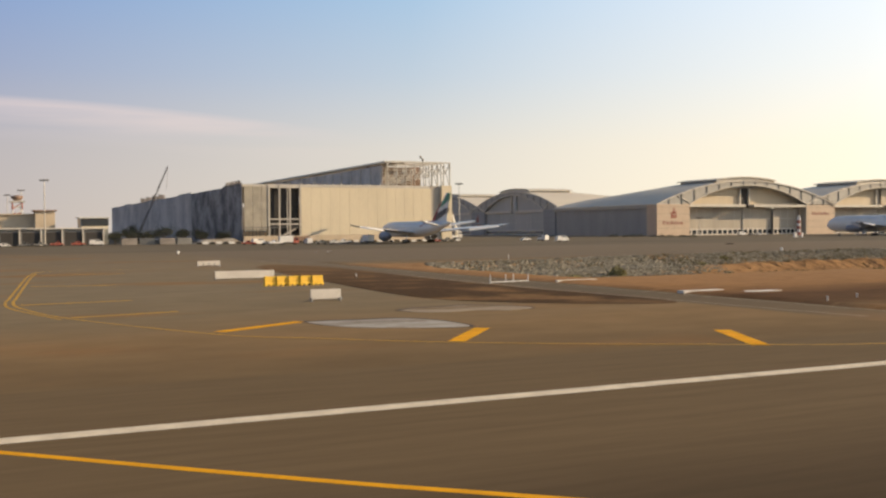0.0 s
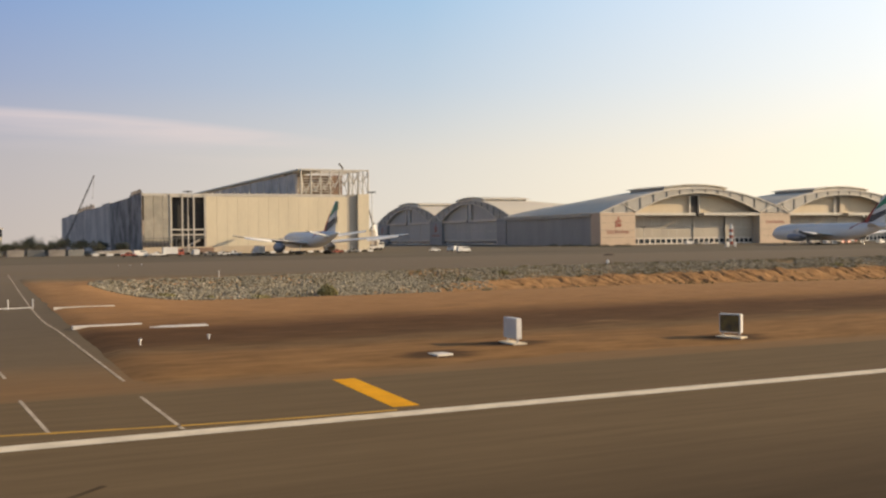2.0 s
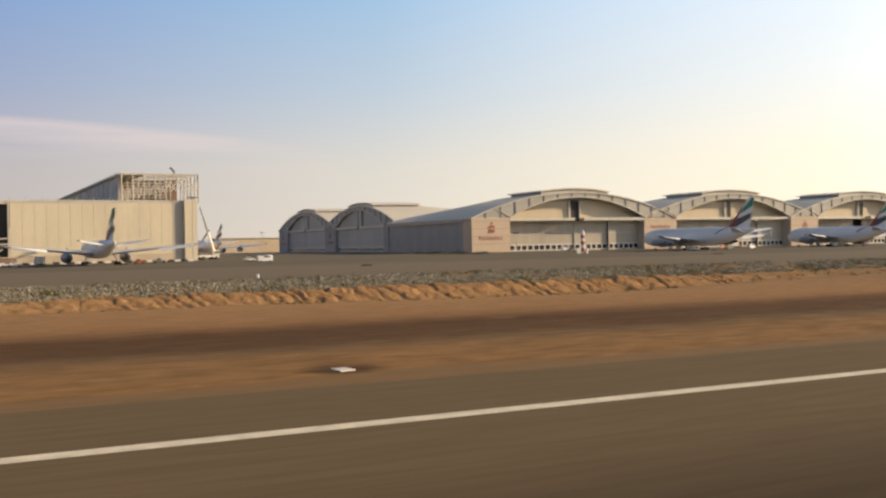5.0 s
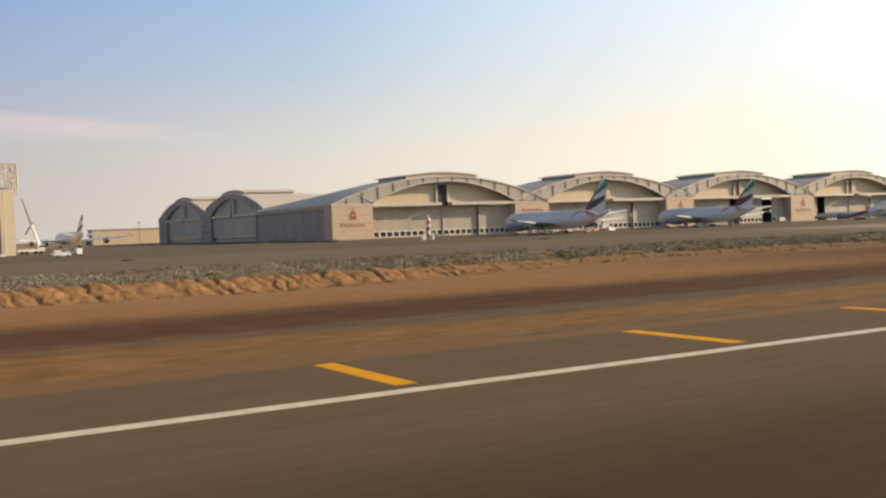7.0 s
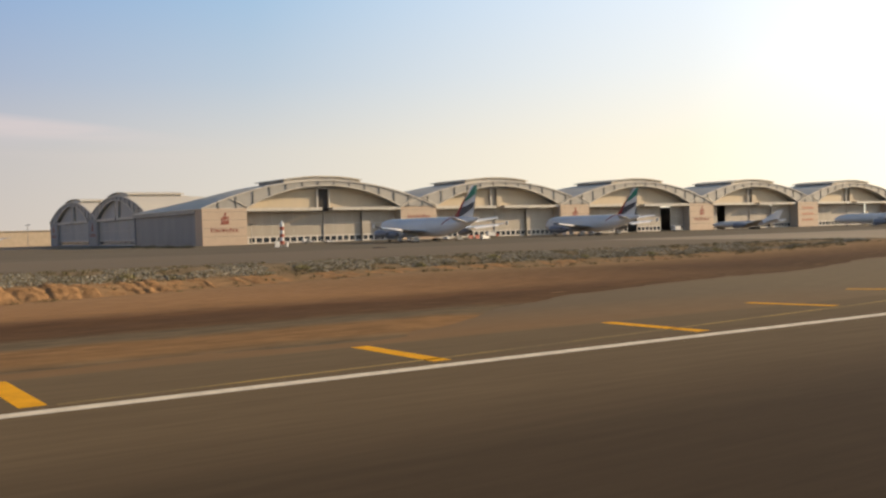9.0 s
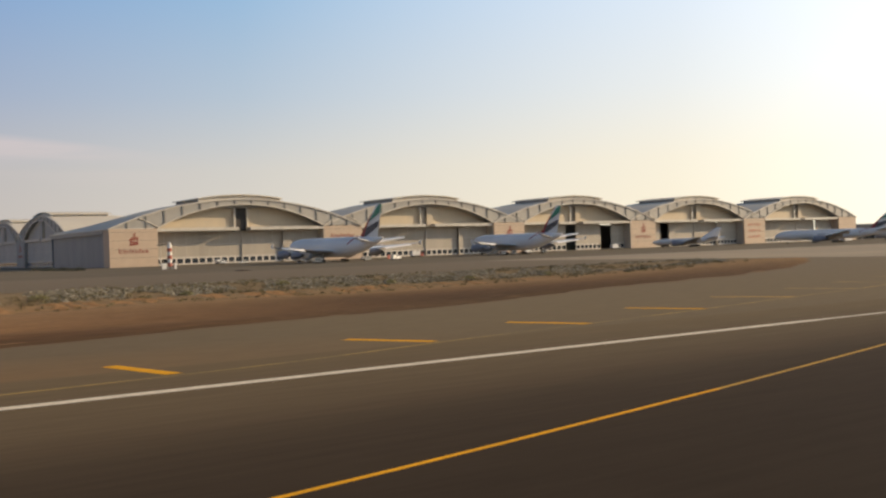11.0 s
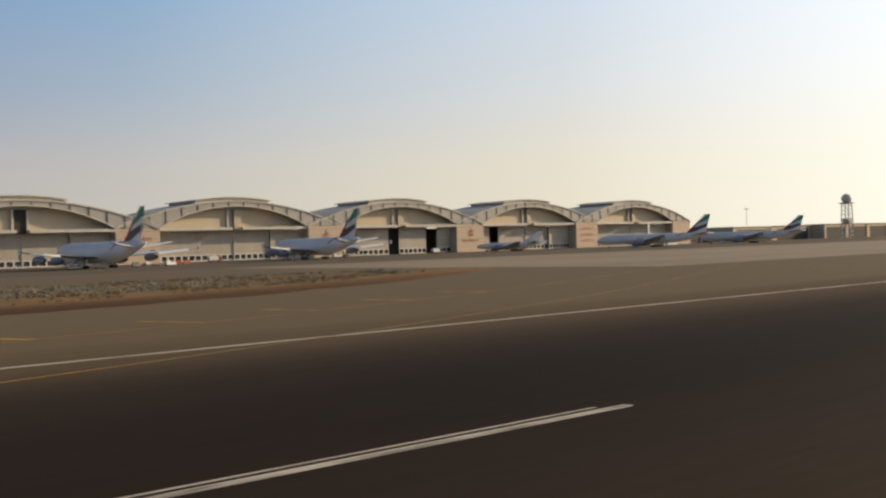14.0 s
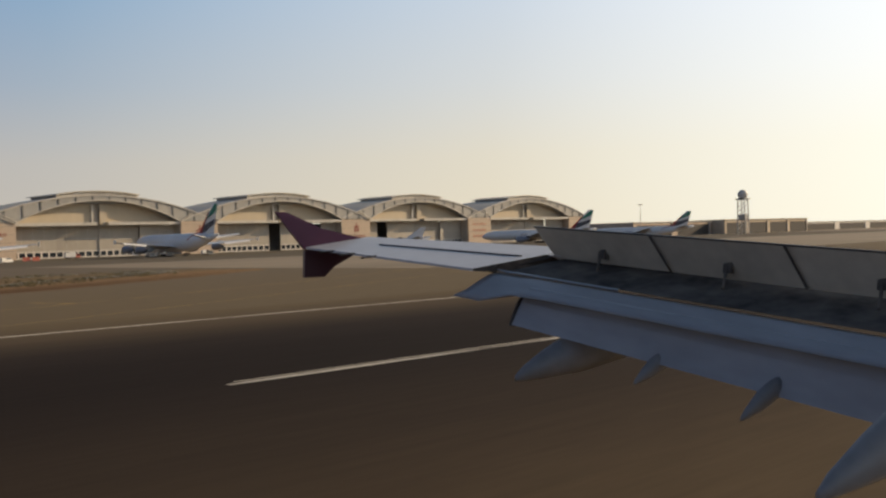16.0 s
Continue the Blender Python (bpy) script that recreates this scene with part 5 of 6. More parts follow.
# ======== beside the runway ========


def guidance_box(x, y, rz, label, face, w=1.15, h=0.85, thick=0.2):
    s = thing("guidance_sign", label, "airfield sign", "airfield signs", pose(x, y, sand_level(x, y) + 0.02, 0, 0, rz))
    part("cabinet", box(-w / 2, w / 2, -thick, thick, 0.22, 0.22 + h, bevel=0.03), M_VWHITE, s, "white sign cabinet")
    part("face", box(-w / 2 + 0.06, w / 2 - 0.06, -thick - 0.015, -thick - 0.002, 0.28, 0.16 + h), face, s, "weathered sign face")
    for dx in (-w / 2 + 0.15, w / 2 - 0.15):
        part("leg", rod((dx, 0, 0), (dx, 0, 0.24), 0.05), M_METAL, s)
    part("pad", box(-w / 2 - 0.12, w / 2 + 0.12, -thick - 0.22, thick + 0.22, -0.04, 0.05, bevel=0.02), M_WHITE, s, "pale concrete pad")
    return s


M_FACE = surf("weathered_sign_face", (0.22, 0.15, 0.035), (0.07, 0.055, 0.03), 2.5, 0.6)
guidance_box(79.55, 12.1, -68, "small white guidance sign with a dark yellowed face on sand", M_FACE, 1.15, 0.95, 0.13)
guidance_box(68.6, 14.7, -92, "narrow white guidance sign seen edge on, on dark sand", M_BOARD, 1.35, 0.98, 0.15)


def marker_plate(x, y, w, d, label):
    m = thing("marker_plate", label, "ground plate", "concrete ground plates", pose(x, y, sand_level(x, y), 0, 0, 8 if w < 2 else 0))
    part("plate", plate([(-w / 2, -d / 2), (w / 2, -d / 2), (w / 2, d / 2), (-w / 2, d / 2)], -0.25, 0.045), M_BOARD, m)


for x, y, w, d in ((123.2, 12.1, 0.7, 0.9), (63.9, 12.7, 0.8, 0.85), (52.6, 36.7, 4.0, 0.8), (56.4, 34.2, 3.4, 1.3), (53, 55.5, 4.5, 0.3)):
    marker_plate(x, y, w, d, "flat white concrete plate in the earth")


def edge_post(x, y, h=0.36, mat=None, z=0.0):
    p = thing("edge_post", "short white marker post with a dark foot", "marker post", "marker posts", pose(x, y, z + max(0.0, swale_z(x, y)) + (0.1 if swale_z(x, y) > 0.05 else 0.0)))
    part("post", rod((0, 0, 0.05), (0, 0, h), 0.05, n=8), mat or M_VWHITE, p)
    part("cap", rod((0, 0, h), (0, 0, h + 0.06), 0.09, n=8), M_VWHITE, p)
    part("foot", rod((0, 0, 0), (0, 0, 0.06), 0.17, n=8), M_TYRE, p)


for x, y in ((52.7, 23.7), (56.2, 24.4), (74.8, 195), (72.7, 197), (78.3, 203), (38, 76)):
    edge_post(x, y)
edge_post(75, 109, 1.0, z=0.0)
gate = thing("road_barrier", "low white bar barrier across the service road", "barrier")
for x in (44.9, 46.7, 47.6, 49.4):
    part("post", rod((x, 57.9 + (x - 44.9) * 0.15, -0.02), (x, 57.9 + (x - 44.9) * 0.15, 0.8), 0.045), M_VWHITE, gate, "")
part("bar", rod((44.9, 57.9, 0.1), (49.4, 58.6, 0.1), 0.04), M_VWHITE, gate)


def board(x, y, w, h, rz, lift=0.25, teeth=0):
    b = thing("white_board", "white closure board standing on short legs", "closure board", "closure boards", pose(x, y, -0.02, 0, 0, rz))
    part("panel", box(-w / 2, w / 2, -0.06, 0.06, lift, lift + h, bevel=0.02), M_BOARD, b, "white panel")
    for s in (-1, 1):
        part("leg", box(s * w / 2 - 0.06 - s * 0.06, s * w / 2 + 0.06 - s * 0.06, -0.3, 0.3, 0, lift + 0.12), M_METAL, b)
    for i in range(1, teeth):
        x = -w / 2 + w * i / teeth
        part("gap", box(x - 0.06, x + 0.06, -0.068, -0.05, lift, lift + h * 0.55), M_SLATE, b, "dark gap between the blocks")
    return b


board(23.7, 43.6, 2.3, 0.72, -3, 0.16)
board(27.0, 80.8, 6.4, 0.82, -3, 0.1)
board(32.2, 123.2, 3.3, 0.66, -2, 0.14, teeth=4)
for i in range(5):
    bx, by = 25.5 + i * 1.12, 65.4 - i * 0.1
    b = thing("water_barrier", "yellow plastic road barrier standing on asphalt", "barrier", "yellow plastic barriers", pose(bx, by, -0.02, 0, 0, 5) @ Matrix.Diagonal((1.1, 1.1, 0.88, 1)))
    bm = loft([[(-0.5, -0.3, 0), (0.5, -0.3, 0), (0.5, 0.3, 0), (-0.5, 0.3, 0)], [(-0.5, -0.28, 0.3), (0.5, -0.28, 0.3), (0.5, 0.28, 0.3), (-0.5, 0.28, 0.3)], [(-0.49, -0.2, 0.42), (0.49, -0.2, 0.42), (0.49, 0.2, 0.42), (-0.49, 0.2, 0.42)], [(-0.48, -0.17, 1.0), (0.48, -0.17, 1.0), (0.48, 0.17, 1.0), (-0.48, 0.17, 1.0)], [(-0.46, -0.14, 1.05), (0.46, -0.14, 1.05), (0.46, 0.14, 1.05), (-0.46, 0.14, 1.05)]])
    part("joint_post", box(0.5, 0.53, -0.2, 0.2, 0.05, 1.0), M_RUSTY, b, "dark joint between two barriers")
    part("shell", bm, M_PYEL, b)
    part("filler_cap", rod((0.2, 0, 1.05), (0.2, 0, 1.1), 0.06), M_TYRE, b)
    part("fork_slot", box(-0.3, -0.1, -0.31, -0.29, 0.03, 0.16), M_TYRE, b)
    part("fork_slot", box(0.1, 0.3, -0.31, -0.29, 0.03, 0.16), M_TYRE, b)
# grey worn patches in the paving, each with a dark broken rim
for pts in ([(17.2, 27.6), (17.5, 25.2), (18.9, 23.0), (20.9, 21.6), (23.4, 20.5), (24.3, 21.5), (23.9, 25.3), (22.5, 27.0), (20.2, 27.3), (18.5, 27.5)], [(24.9, 32.4), (25.5, 30.6), (27.2, 29.7), (29.1, 30.0), (31.1, 29.0), (33.2, 29.9), (32.7, 32.0), (30.5, 34.2), (28.4, 33.7), (26.3, 33.4)]):
    cx, cy = sum(p[0] for p in pts) / len(pts), sum(p[1] for p in pts) / len(pts)
    sheet("patch_rim", [(cx + 1.06 * (x - cx) + 0.05, cy + 1.12 * (y - cy) + 0.35) for x, y in pts], -0.03, 0.008, M_DARKSOIL, "dark broken rim of a paving patch", "paving patch")
    sheet("paving_patch", pts, -0.03, 0.014, M_PALEPATCH if cx < 24 else M_DUSTPATCH, "pale worn concrete patch in the paving", "paving patch")

# ======== red and white mast, radar tower ========
mast = thing("banded_mast", "short mast banded red and white with equipment at its foot", "mast", at=pose(358.4, 337.7, 0))
for i in range(6):
    z0, z1 = 1.0 + i * 1.4, 2.4 + i * 1.4
    part("band", rod((0, 0, z0), (0, 0, z1), 0.85, n=12), M_VRED if i % 2 == 0 else M_VWHITE, mast)
part("lamp_cap", rod((0, 0, 9.4), (0, 0, 10.3), 0.5, n=10), M_VWHITE, mast)
for s in (-1, 1):
    for q in (-1, 1):
        part("leg", rod((s * 1.0, q * 1.0, 0), (s * 0.5, q * 0.5, 1.1), 0.12), M_METAL, mast)
for dx in (-2.8, -1.9, 2.0):
    part("cabinet", box(dx - 0.4, dx + 0.4, -0.6, 0.2, 0, 2.3, bevel=0.05), M_VWHITE, mast, "white equipment cabinet")

radar = thing("radar_tower", "tall lattice tower carrying a round radar dome", "radar tower", at=pose(1155, 412, 0))
for s in (-1, 1):
    for q in (-1, 1):
        part("leg", rod((s * 4, q * 4, 0), (s * 3.2, q * 3.2, 32), 0.45), M_STEEL, radar)
for i in range(8):
    z = i * 4
    for s in (-1, 1):
        part("brace", rod((-3.9, s * 3.9, z), (3.8, s * 3.8, z + 4), 0.22), M_STEEL, radar)
        part("brace", rod((s * 3.9, -3.9, z + 4), (s * 3.8, 3.8, z), 0.22), M_STEEL, radar)
part("platform", box(-5, 5, -5, 5, 31.6, 32.6), M_SLATE, radar)
part("tank_room", box(-3, 3, -3, 3, 13, 18), M_STEEL, radar)
bm = loft([[(4.6 * sin(a) * cos(2 * pi * i / 18), 4.6 * sin(a) * sin(2 * pi * i / 18), 36 - 4.6 * cos(a)) for i in range(18)] for a in [0.5 + 2.4 * k / 8 for k in range(9)]])
part("dome", bm, M_BOARD, radar, "grey round radar dome", smooth=True)

# ======== low buildings ========


def low_building(x0, x1, y0, y1, h, label, wall, roof, bays=0, name="low_building"):
    b = thing(name, label, "building", "", None)
    part("wall", box(x0, x1, y0, y1, 0, h), wall, b)
    part("roof", box(x0 - 0.8, x1 + 0.8, y0 - 1.2, y1 + 0.5, h + 0.005, h + 0.5), roof, b)
    for i in range(bays):
        xa = x0 + (x1 - x0) * (i + 0.08) / bays
        xb = x0 + (x1 - x0) * (i + 0.92) / bays
        # dark plate on the solid wall stands for the shaded bay
        part("opening", box(xa, xb, y0 - 0.05, y0 + 0.02, 0.05, h * 0.8), M_DARK, b, "dark plate for the shade in an open bay")
        part("bay_post", box(xb + 0.1, xb + 0.5, y0 - 0.9, y0 - 0.06, 0, h), M_BOARD, b)
    return b


# shed walls are toned dark to carry the shade of the open bays
low_building(10.5, 49.5, 400, 425, 6.6, "long low shed with dark open bays under a white roof", M_SLATE, M_BOARD, 5)
low_building(-60, 10, 402, 430, 6.0, "long white shed with dark open bays beside a road", M_SLATE, M_BOARD, 8)
up = low_building(43.5, 54.5, 428, 444, 11.3, "flat-roofed block with a dark glazed upper storey", M_CREAM, M_VWHITE, 0)
part("glazed_band", box(43.4, 54.6, 427.8, 428.1, 8.0, 11.0), M_GLASS, up, "dark glazed band")
low_building(5, 32.5, 445, 470, 13.0, "tan building with a stepped roof", M_TAN, M_TAN, 0)
low_building(26, 34, 440, 452, 14.5, "tan block on the roof line of a lower building", M_TAN, M_RUSTY, 0)
low_building(344, 409, 930, 950, 13.8, "long low sunlit tan wall beyond the apron", M_TAN, M_TAN, 0)
# distance haze is put into the paler wall colours of these far blocks
low_building(1115, 1255, 505, 560, 13.6, "long low pale terminal block far off", M_PANEL, M_BOARD, 2)
low_building(1256, 1440, 490, 560, 14.6, "long low brown terminal block with dark bays", M_TAN, M_TAN, 4)
low_building(1460, 2100, 610, 640, 11.5, "very long low pale shed on the horizon", M_BOARD, M_VWHITE, 6)
low_building(980, 1105, 520, 545, 8, "low pale sheds beyond parked aircraft", M_TAN, M_BOARD, 6)

tower = thing("banded_tower", "red and white banded lattice tower with a round top", "tower", at=pose(22.2, 520, 0))
for s in (-1, 1):
    for q in (-1, 1):
        for i in range(6):
            part("leg", rod((s * 2.2, q * 2.2, i * 3.4), (s * 2.2, q * 2.2, (i + 1) * 3.4), 0.3), M_VRED if i % 2 else M_VWHITE, tower)
for i in range(6):
    part("brace", rod((-2.2, -2.2, i * 3.4), (2.2, -2.2, (i + 1) * 3.4), 0.16), M_VRED if i % 2 else M_VWHITE, tower)
    part("panel", box(-2.1, 2.1, -2.1, 2.1, i * 3.4 + 0.5, i * 3.4 + 1.6), M_VWHITE if i % 2 else M_VRED, tower)
part("platform", box(-3.4, 3.4, -3.4, 3.4, 20.4, 21.2), M_STEEL, tower)
part("dish", loft([[(r * cos(2 * pi * i / 14), r * sin(2 * pi * i / 14), z) for i in range(14)] for r, z in ((1.2, 21.2), (2.6, 22.4), (2.9, 23.2), (2.4, 23.8), (0.5, 24.0))]), M_RUSTY, tower, smooth=True)

# ======== cranes ========
crane = thing("crawler_crane", "dark crawler crane with a long raised boom", "crane")
foot, head = Vector((88.5, 577, 2.5)), Vector((105.8, 575.5, 43.2))
side_v = (head - foot).cross(Vector((0, 1, 0))).normalized() * 0.5
deep_v = Vector((0, 0.5, 0))
corners = [side_v + deep_v, side_v - deep_v, -side_v - deep_v, -side_v + deep_v]
for c in corners:
    part("boom_chord", rod(foot + c, head + c * 0.45, 0.13, n=5), M_NETDARK, crane)
for k in range(22):
    a, b = foot.lerp(head, k / 22), foot.lerp(head, (k + 1) / 22)
    q = 1 - 0.55 * k / 22
    for m in range(4):
        part("boom_lacing", rod(a + corners[m] * q, b + corners[(m + 1) % 4] * q, 0.07, n=4), M_NETDARK, crane)
part("cab", box(84, 91, 574, 580, 1.4, 4.8, bevel=0.2), M_NET, crane)
for y in (573.5, 579.5):
    part("track", box(83, 92, y, y + 1.6, 0, 1.4, bevel=0.4), M_TYRE, crane)
part("jib_line", rod((105.8, 575.5, 43), (104.8, 575.5, 30), 0.1, n=5), M_NET, crane)

crane2 = thing("mobile_crane", "white mobile crane with its boom raised against a wall", "crane", "", pose(5.3, 36, 0))
part("boom", rod((214.3, 388, 2.6), (211.3, 388, 12.2), 0.75, n=8, r2=0.5), M_VWHITE, crane2)
part("boom_tip", rod((211.3, 388, 12.2), (207.9, 388, 23.4), 0.45, n=8, r2=0.26), M_SLATE, crane2, "dark telescoped boom section")
part("boom_cylinder", rod((208.6, 388, 8.2), (211.9, 388, 13.2), 0.4, n=8), M_SLATE, crane2, "dark stay across the boom")
part("carrier", box(205.5, 216, 386.6, 389.4, 0.9, 2.1, bevel=0.15), M_VWHITE, crane2)
part("cab", box(213.4, 216.4, 386.7, 389.3, 2.1, 3.9, bevel=0.25), M_VWHITE, crane2)
part("cab_glass", box(213.8, 216.45, 386.65, 386.7, 2.8, 3.6), M_GLASS, crane2)
for x in (207, 208.8, 212.5, 214.6):
    for y in (386.3, 389.3):
        part("wheel", rod((x, y, 0.7), (x, y + 0.4, 0.7), 0.7, n=12), M_TYRE, crane2)

# ======== ground vehicles ========


def vehicle(x, y, rz, kind, paint, label):
    """A van, pickup, box lorry, tug or saloon car; local x forward."""
    v = thing(kind, label, kind.replace("_", " "), "vehicles on the apron", pose(x, y, 0, 0, 0, rz))
    spec = {"van": (5.2, 1.95, 2.3), "pickup": (5.0, 1.9, 1.75), "box_lorry": (7.4, 2.4, 3.3), "tug": (4.2, 2.1, 1.6), "car": (4.6, 1.8, 1.45), "bus": (11.5, 2.5, 3.1)}
    L, W, H = spec[kind]
    h = W / 2
    if kind == "van" or kind == "bus":
        prof = [(-L / 2, 0.45), (L / 2 - 0.1, 0.45), (L / 2, 1.0), (L / 2 - 0.35, 1.25), (L / 2 - (1.1 if kind == "van" else 0.5), H), (-L / 2 + 0.1, H)]
    elif kind == "pickup":
        prof = [(-L / 2, 0.5), (L / 2, 0.5), (L / 2, 1.0), (L / 2 - 1.2, 1.1), (L / 2 - 1.9, H), (-0.3, H), (-0.55, 1.05), (-L / 2, 1.05)]
    elif kind == "box_lorry":
        prof = [(L / 2 - 2.1, 0.6), (L / 2, 0.6), (L / 2, 1.4), (L / 2 - 0.3, 2.5), (L / 2 - 2.1, 2.6)]
    elif kind == "tug":
        prof = [(-L / 2, 0.35), (L / 2, 0.35), (L / 2, 0.95), (0.4, 1.05), (0.2, H), (-0.9, H), (-1.0, 1.0), (-L / 2, 0.95)]
    else:
        prof = [(-L / 2, 0.35), (L / 2, 0.35), (L / 2, 0.75), (L / 2 - 1.1, 0.92), (L / 2 - 1.9, H), (-0.9, H), (-1.7, 0.98), (-L / 2, 0.92)]
    body = part("body", prism(prof, -h, h), paint, v)
    if kind == "box_lorry":
        part("box", box(-L / 2, L / 2 - 2.2, -h, h, 0.9, H, bevel=0.04), M_VWHITE, v, "white load box")
        part("chassis", box(-L / 2, L / 2 - 2.0, -0.5, 0.5, 0.5, 0.88), M_TYRE, v)
    zt = H - 0.15
    zg = zt - (0.45 if kind != "box_lorry" else 1.4)
    xa, xb = {"van": (-0.5, L / 2 - 1.0), "bus": (-L / 2 + 0.6, L / 2 - 0.7), "pickup": (-0.25, 0.6), "box_lorry": (L / 2 - 1.7, L / 2 - 0.45), "tug": (-0.75, 0.15), "car": (-0.95, 0.4)}[kind]
    if kind == "box_lorry":
        zt, zg = 2.35, 1.6
    for s in (-1, 1):
        part("side_window", box(xa, xb, s * h - 0.02, s * h + 0.02, zg, zt), M_GLASS, v)
    for px in (-L / 2 + L * 0.2, L / 2 - L * 0.19):
        for s in (-1, 1):
            part("wheel", rod((px, s * (h - 0.12), 0.36), (px, s * (h + 0.08), 0.36), 0.36, n=12), M_TYRE, v)
    for s in (-0.6, 0.6):
        part("headlight", box(L / 2 - 0.05, L / 2 + 0.02, s * h - 0.15, s * h + 0.15, 0.62, 0.78), M_BOARD, v)
    return v


fleet = [
    (93.5, 341, 170, "pickup", M_VRED, "faded red pickup parked before the unfinished hangar"),
    (98.0, 344, 10, "van", M_VWHITE, "white van parked before the unfinished hangar"),
    (103.5, 340, 185, "pickup", M_VWHITE, "white pickup on the apron"),
    (109.0, 342, 0, "box_lorry", M_VRED, "red-cabbed lorry with a white box on the apron"),
    (117.5, 345, 90, "van", M_VWHITE, "white van seen end-on on the apron"),
    (121.5, 341, 175, "tug", M_SLATE, "grey baggage tug on the apron"),
    (126.5, 339, 0, "tug", M_VWHITE, "white baggage tug on the apron"),
    (131.5, 343, 180, "pickup", M_VWHITE, "white pickup beside the hangar wall"),
    (139.0, 338, 95, "box_lorry", M_VWHITE, "white box lorry seen end-on on the apron"),
    (218.5, 340, 100, "van", M_VWHITE, "white van alone on the apron"),
    (213.0, 345, 5, "tug", M_VWHITE, "white baggage tug beside a van"),
    (208.0, 308, 0, "van", M_VWHITE, "white van standing alone on the apron"),
    (174.0, 352, 0, "tug", M_VRED, "red baggage tug near a parked airliner"),
    (182.0, 356, 180, "pickup", M_SLATE, "grey pickup near a parked airliner"),
    (12.0, 386, 5, "car", M_VWHITE, "white saloon car parked by a shed"),
    (19.0, 388, 178, "car", M_SLATE, "grey saloon car parked by a shed"),
    (24.5, 385, 8, "pickup", M_SLATE, "grey pickup parked by a shed"),
    (31.0, 390, 0, "pickup", M_VRED, "dusty red pickup parked by a shed"),
    (38.5, 388, 182, "pickup", M_VRED, "red pickup parked by a shed"),
    (45.5, 391, 0, "van", M_VWHITE, "white van parked beside the end of a shed"),
    (425.0, 452, 0, "van", M_VWHITE, "white van before the hangar doors"),
    (436.0, 449, 180, "car", M_VWHITE, "white car before the hangar doors"),
    (479.0, 400, 90, "tug", M_VWHITE, "white tug beside an airliner"),
    (530.0, 430, 0, "box_lorry", M_VRED, "red lorry before the hangar doors"),
    (468.0, 352, 15, "van", M_VWHITE, "white van near an airliner's tail"),
    (600.0, 420, 0, "van", M_VWHITE, "white van beside an airliner"),
    (418.0, 436, 0, "tug", M_SLATE, "grey tug before the hangar doors"),
    (690.0, 440, 0, "box_lorry", M_SLATE, "grey lorry before open hangar doors"),
    (862.0, 388, 0, "bus", M_VWHITE, "pale apron bus beside parked airliners"),
    (900.0, 372, 20, "van", M_VWHITE, "white van beside parked airliners"),
]
for row in fleet:
    vehicle(*row)

# ======== ground equipment round the airliners ========


def baggage_dolly(x, y, rz, load):
    d = thing("baggage_dolly", "low dark baggage dolly standing beside an airliner" if not load else "baggage dolly with a grey container beside an airliner", "dolly", "dollies round the airliners", pose(x, y, 0, 0, 0, rz))
    part("deck", box(-1.6, 1.6, -0.8, 0.8, 0.45, 0.6, bevel=0.03), M_SLATE, d)
    for px in (-1.1, 1.1):
        for s in (-0.65, 0.65):
            part("wheel", rod((px, s - 0.1, 0.24), (px, s + 0.1, 0.24), 0.24, n=10), M_TYRE, d)
    part("drawbar", rod((1.6, 0, 0.5), (2.6, 0, 0.3), 0.05), M_METAL, d)
    if load:
        part("container", prism([(-1.5, 0.62), (1.1, 0.62), (1.5, 1.1), (1.5, 2.2), (-1.5, 2.2)], -0.75, 0.75), M_METAL, d, "grey cargo container")
        part("curtain", box(-1.3, 1.2, -0.79, -0.755, 0.8, 2.1), M_SLATE, d)
    return d


def boarding_stairs(x, y, rz, label="white boarding stairs on wheels beside an airliner"):
    d = thing("boarding_stairs", label, "stairs", "boarding stairs", pose(x, y, 0, 0, 0, rz))
    part("chassis", box(-4.0, 3.0, -1.1, 1.1, 0.5, 0.9, bevel=0.05), M_VWHITE, d)
    part("cab", box(1.4, 3.2, -1.1, 1.1, 0.9, 2.3, bevel=0.15), M_VWHITE, d)
    n = 18
    for k in range(n):
        part("step", box(-3.8 + 0.3 * k, -3.5 + 0.3 * k, -0.8, 0.8, 0.9 + 0.2 * k, 0.98 + 0.2 * k), M_SLATE, d)
    part("landing", box(1.6, 3.6, -0.9, 0.9, 4.5, 4.62), M_SLATE, d)
    for s in (-0.92, 0.92):
        part("side_panel", prism([(-3.9, 0.9), (-3.5, 0.9), (1.7, 4.4), (3.6, 4.4), (3.6, 5.6), (1.5, 5.6), (-3.9, 2.0)], s - 0.03, s + 0.03), M_VWHITE, d)
    for px in (-2.8, 2.0):
        for s in (-1.0, 1.0):
            part("wheel", rod((px, s - 0.12, 0.4), (px, s + 0.12, 0.4), 0.4, n=10), M_TYRE, d)
    return d


for k, (x, y, rz) in enumerate(((421, 338, 4), (425, 345, 3), (417, 346, 94), (429, 352, 2), (434, 340, 88), (437, 352, 5), (452, 350, 3), (456, 357, 95), (468, 366, 12), (537, 362, 3), (541, 368, 2), (546, 360, 92), (551, 371, 5), (556, 365, 2), (571, 372, 88), (577, 378, 4), (152, 330, 5), (166, 335, 90), (806, 352, 20), (815, 358, 15), (922, 352, 25))):
    baggage_dolly(x, y, rz, k % 3 == 0)
for x, y, rz in ((437, 372, 5), (554, 392, 3), (790, 362, 20)):
    boarding_stairs(x, y, rz)
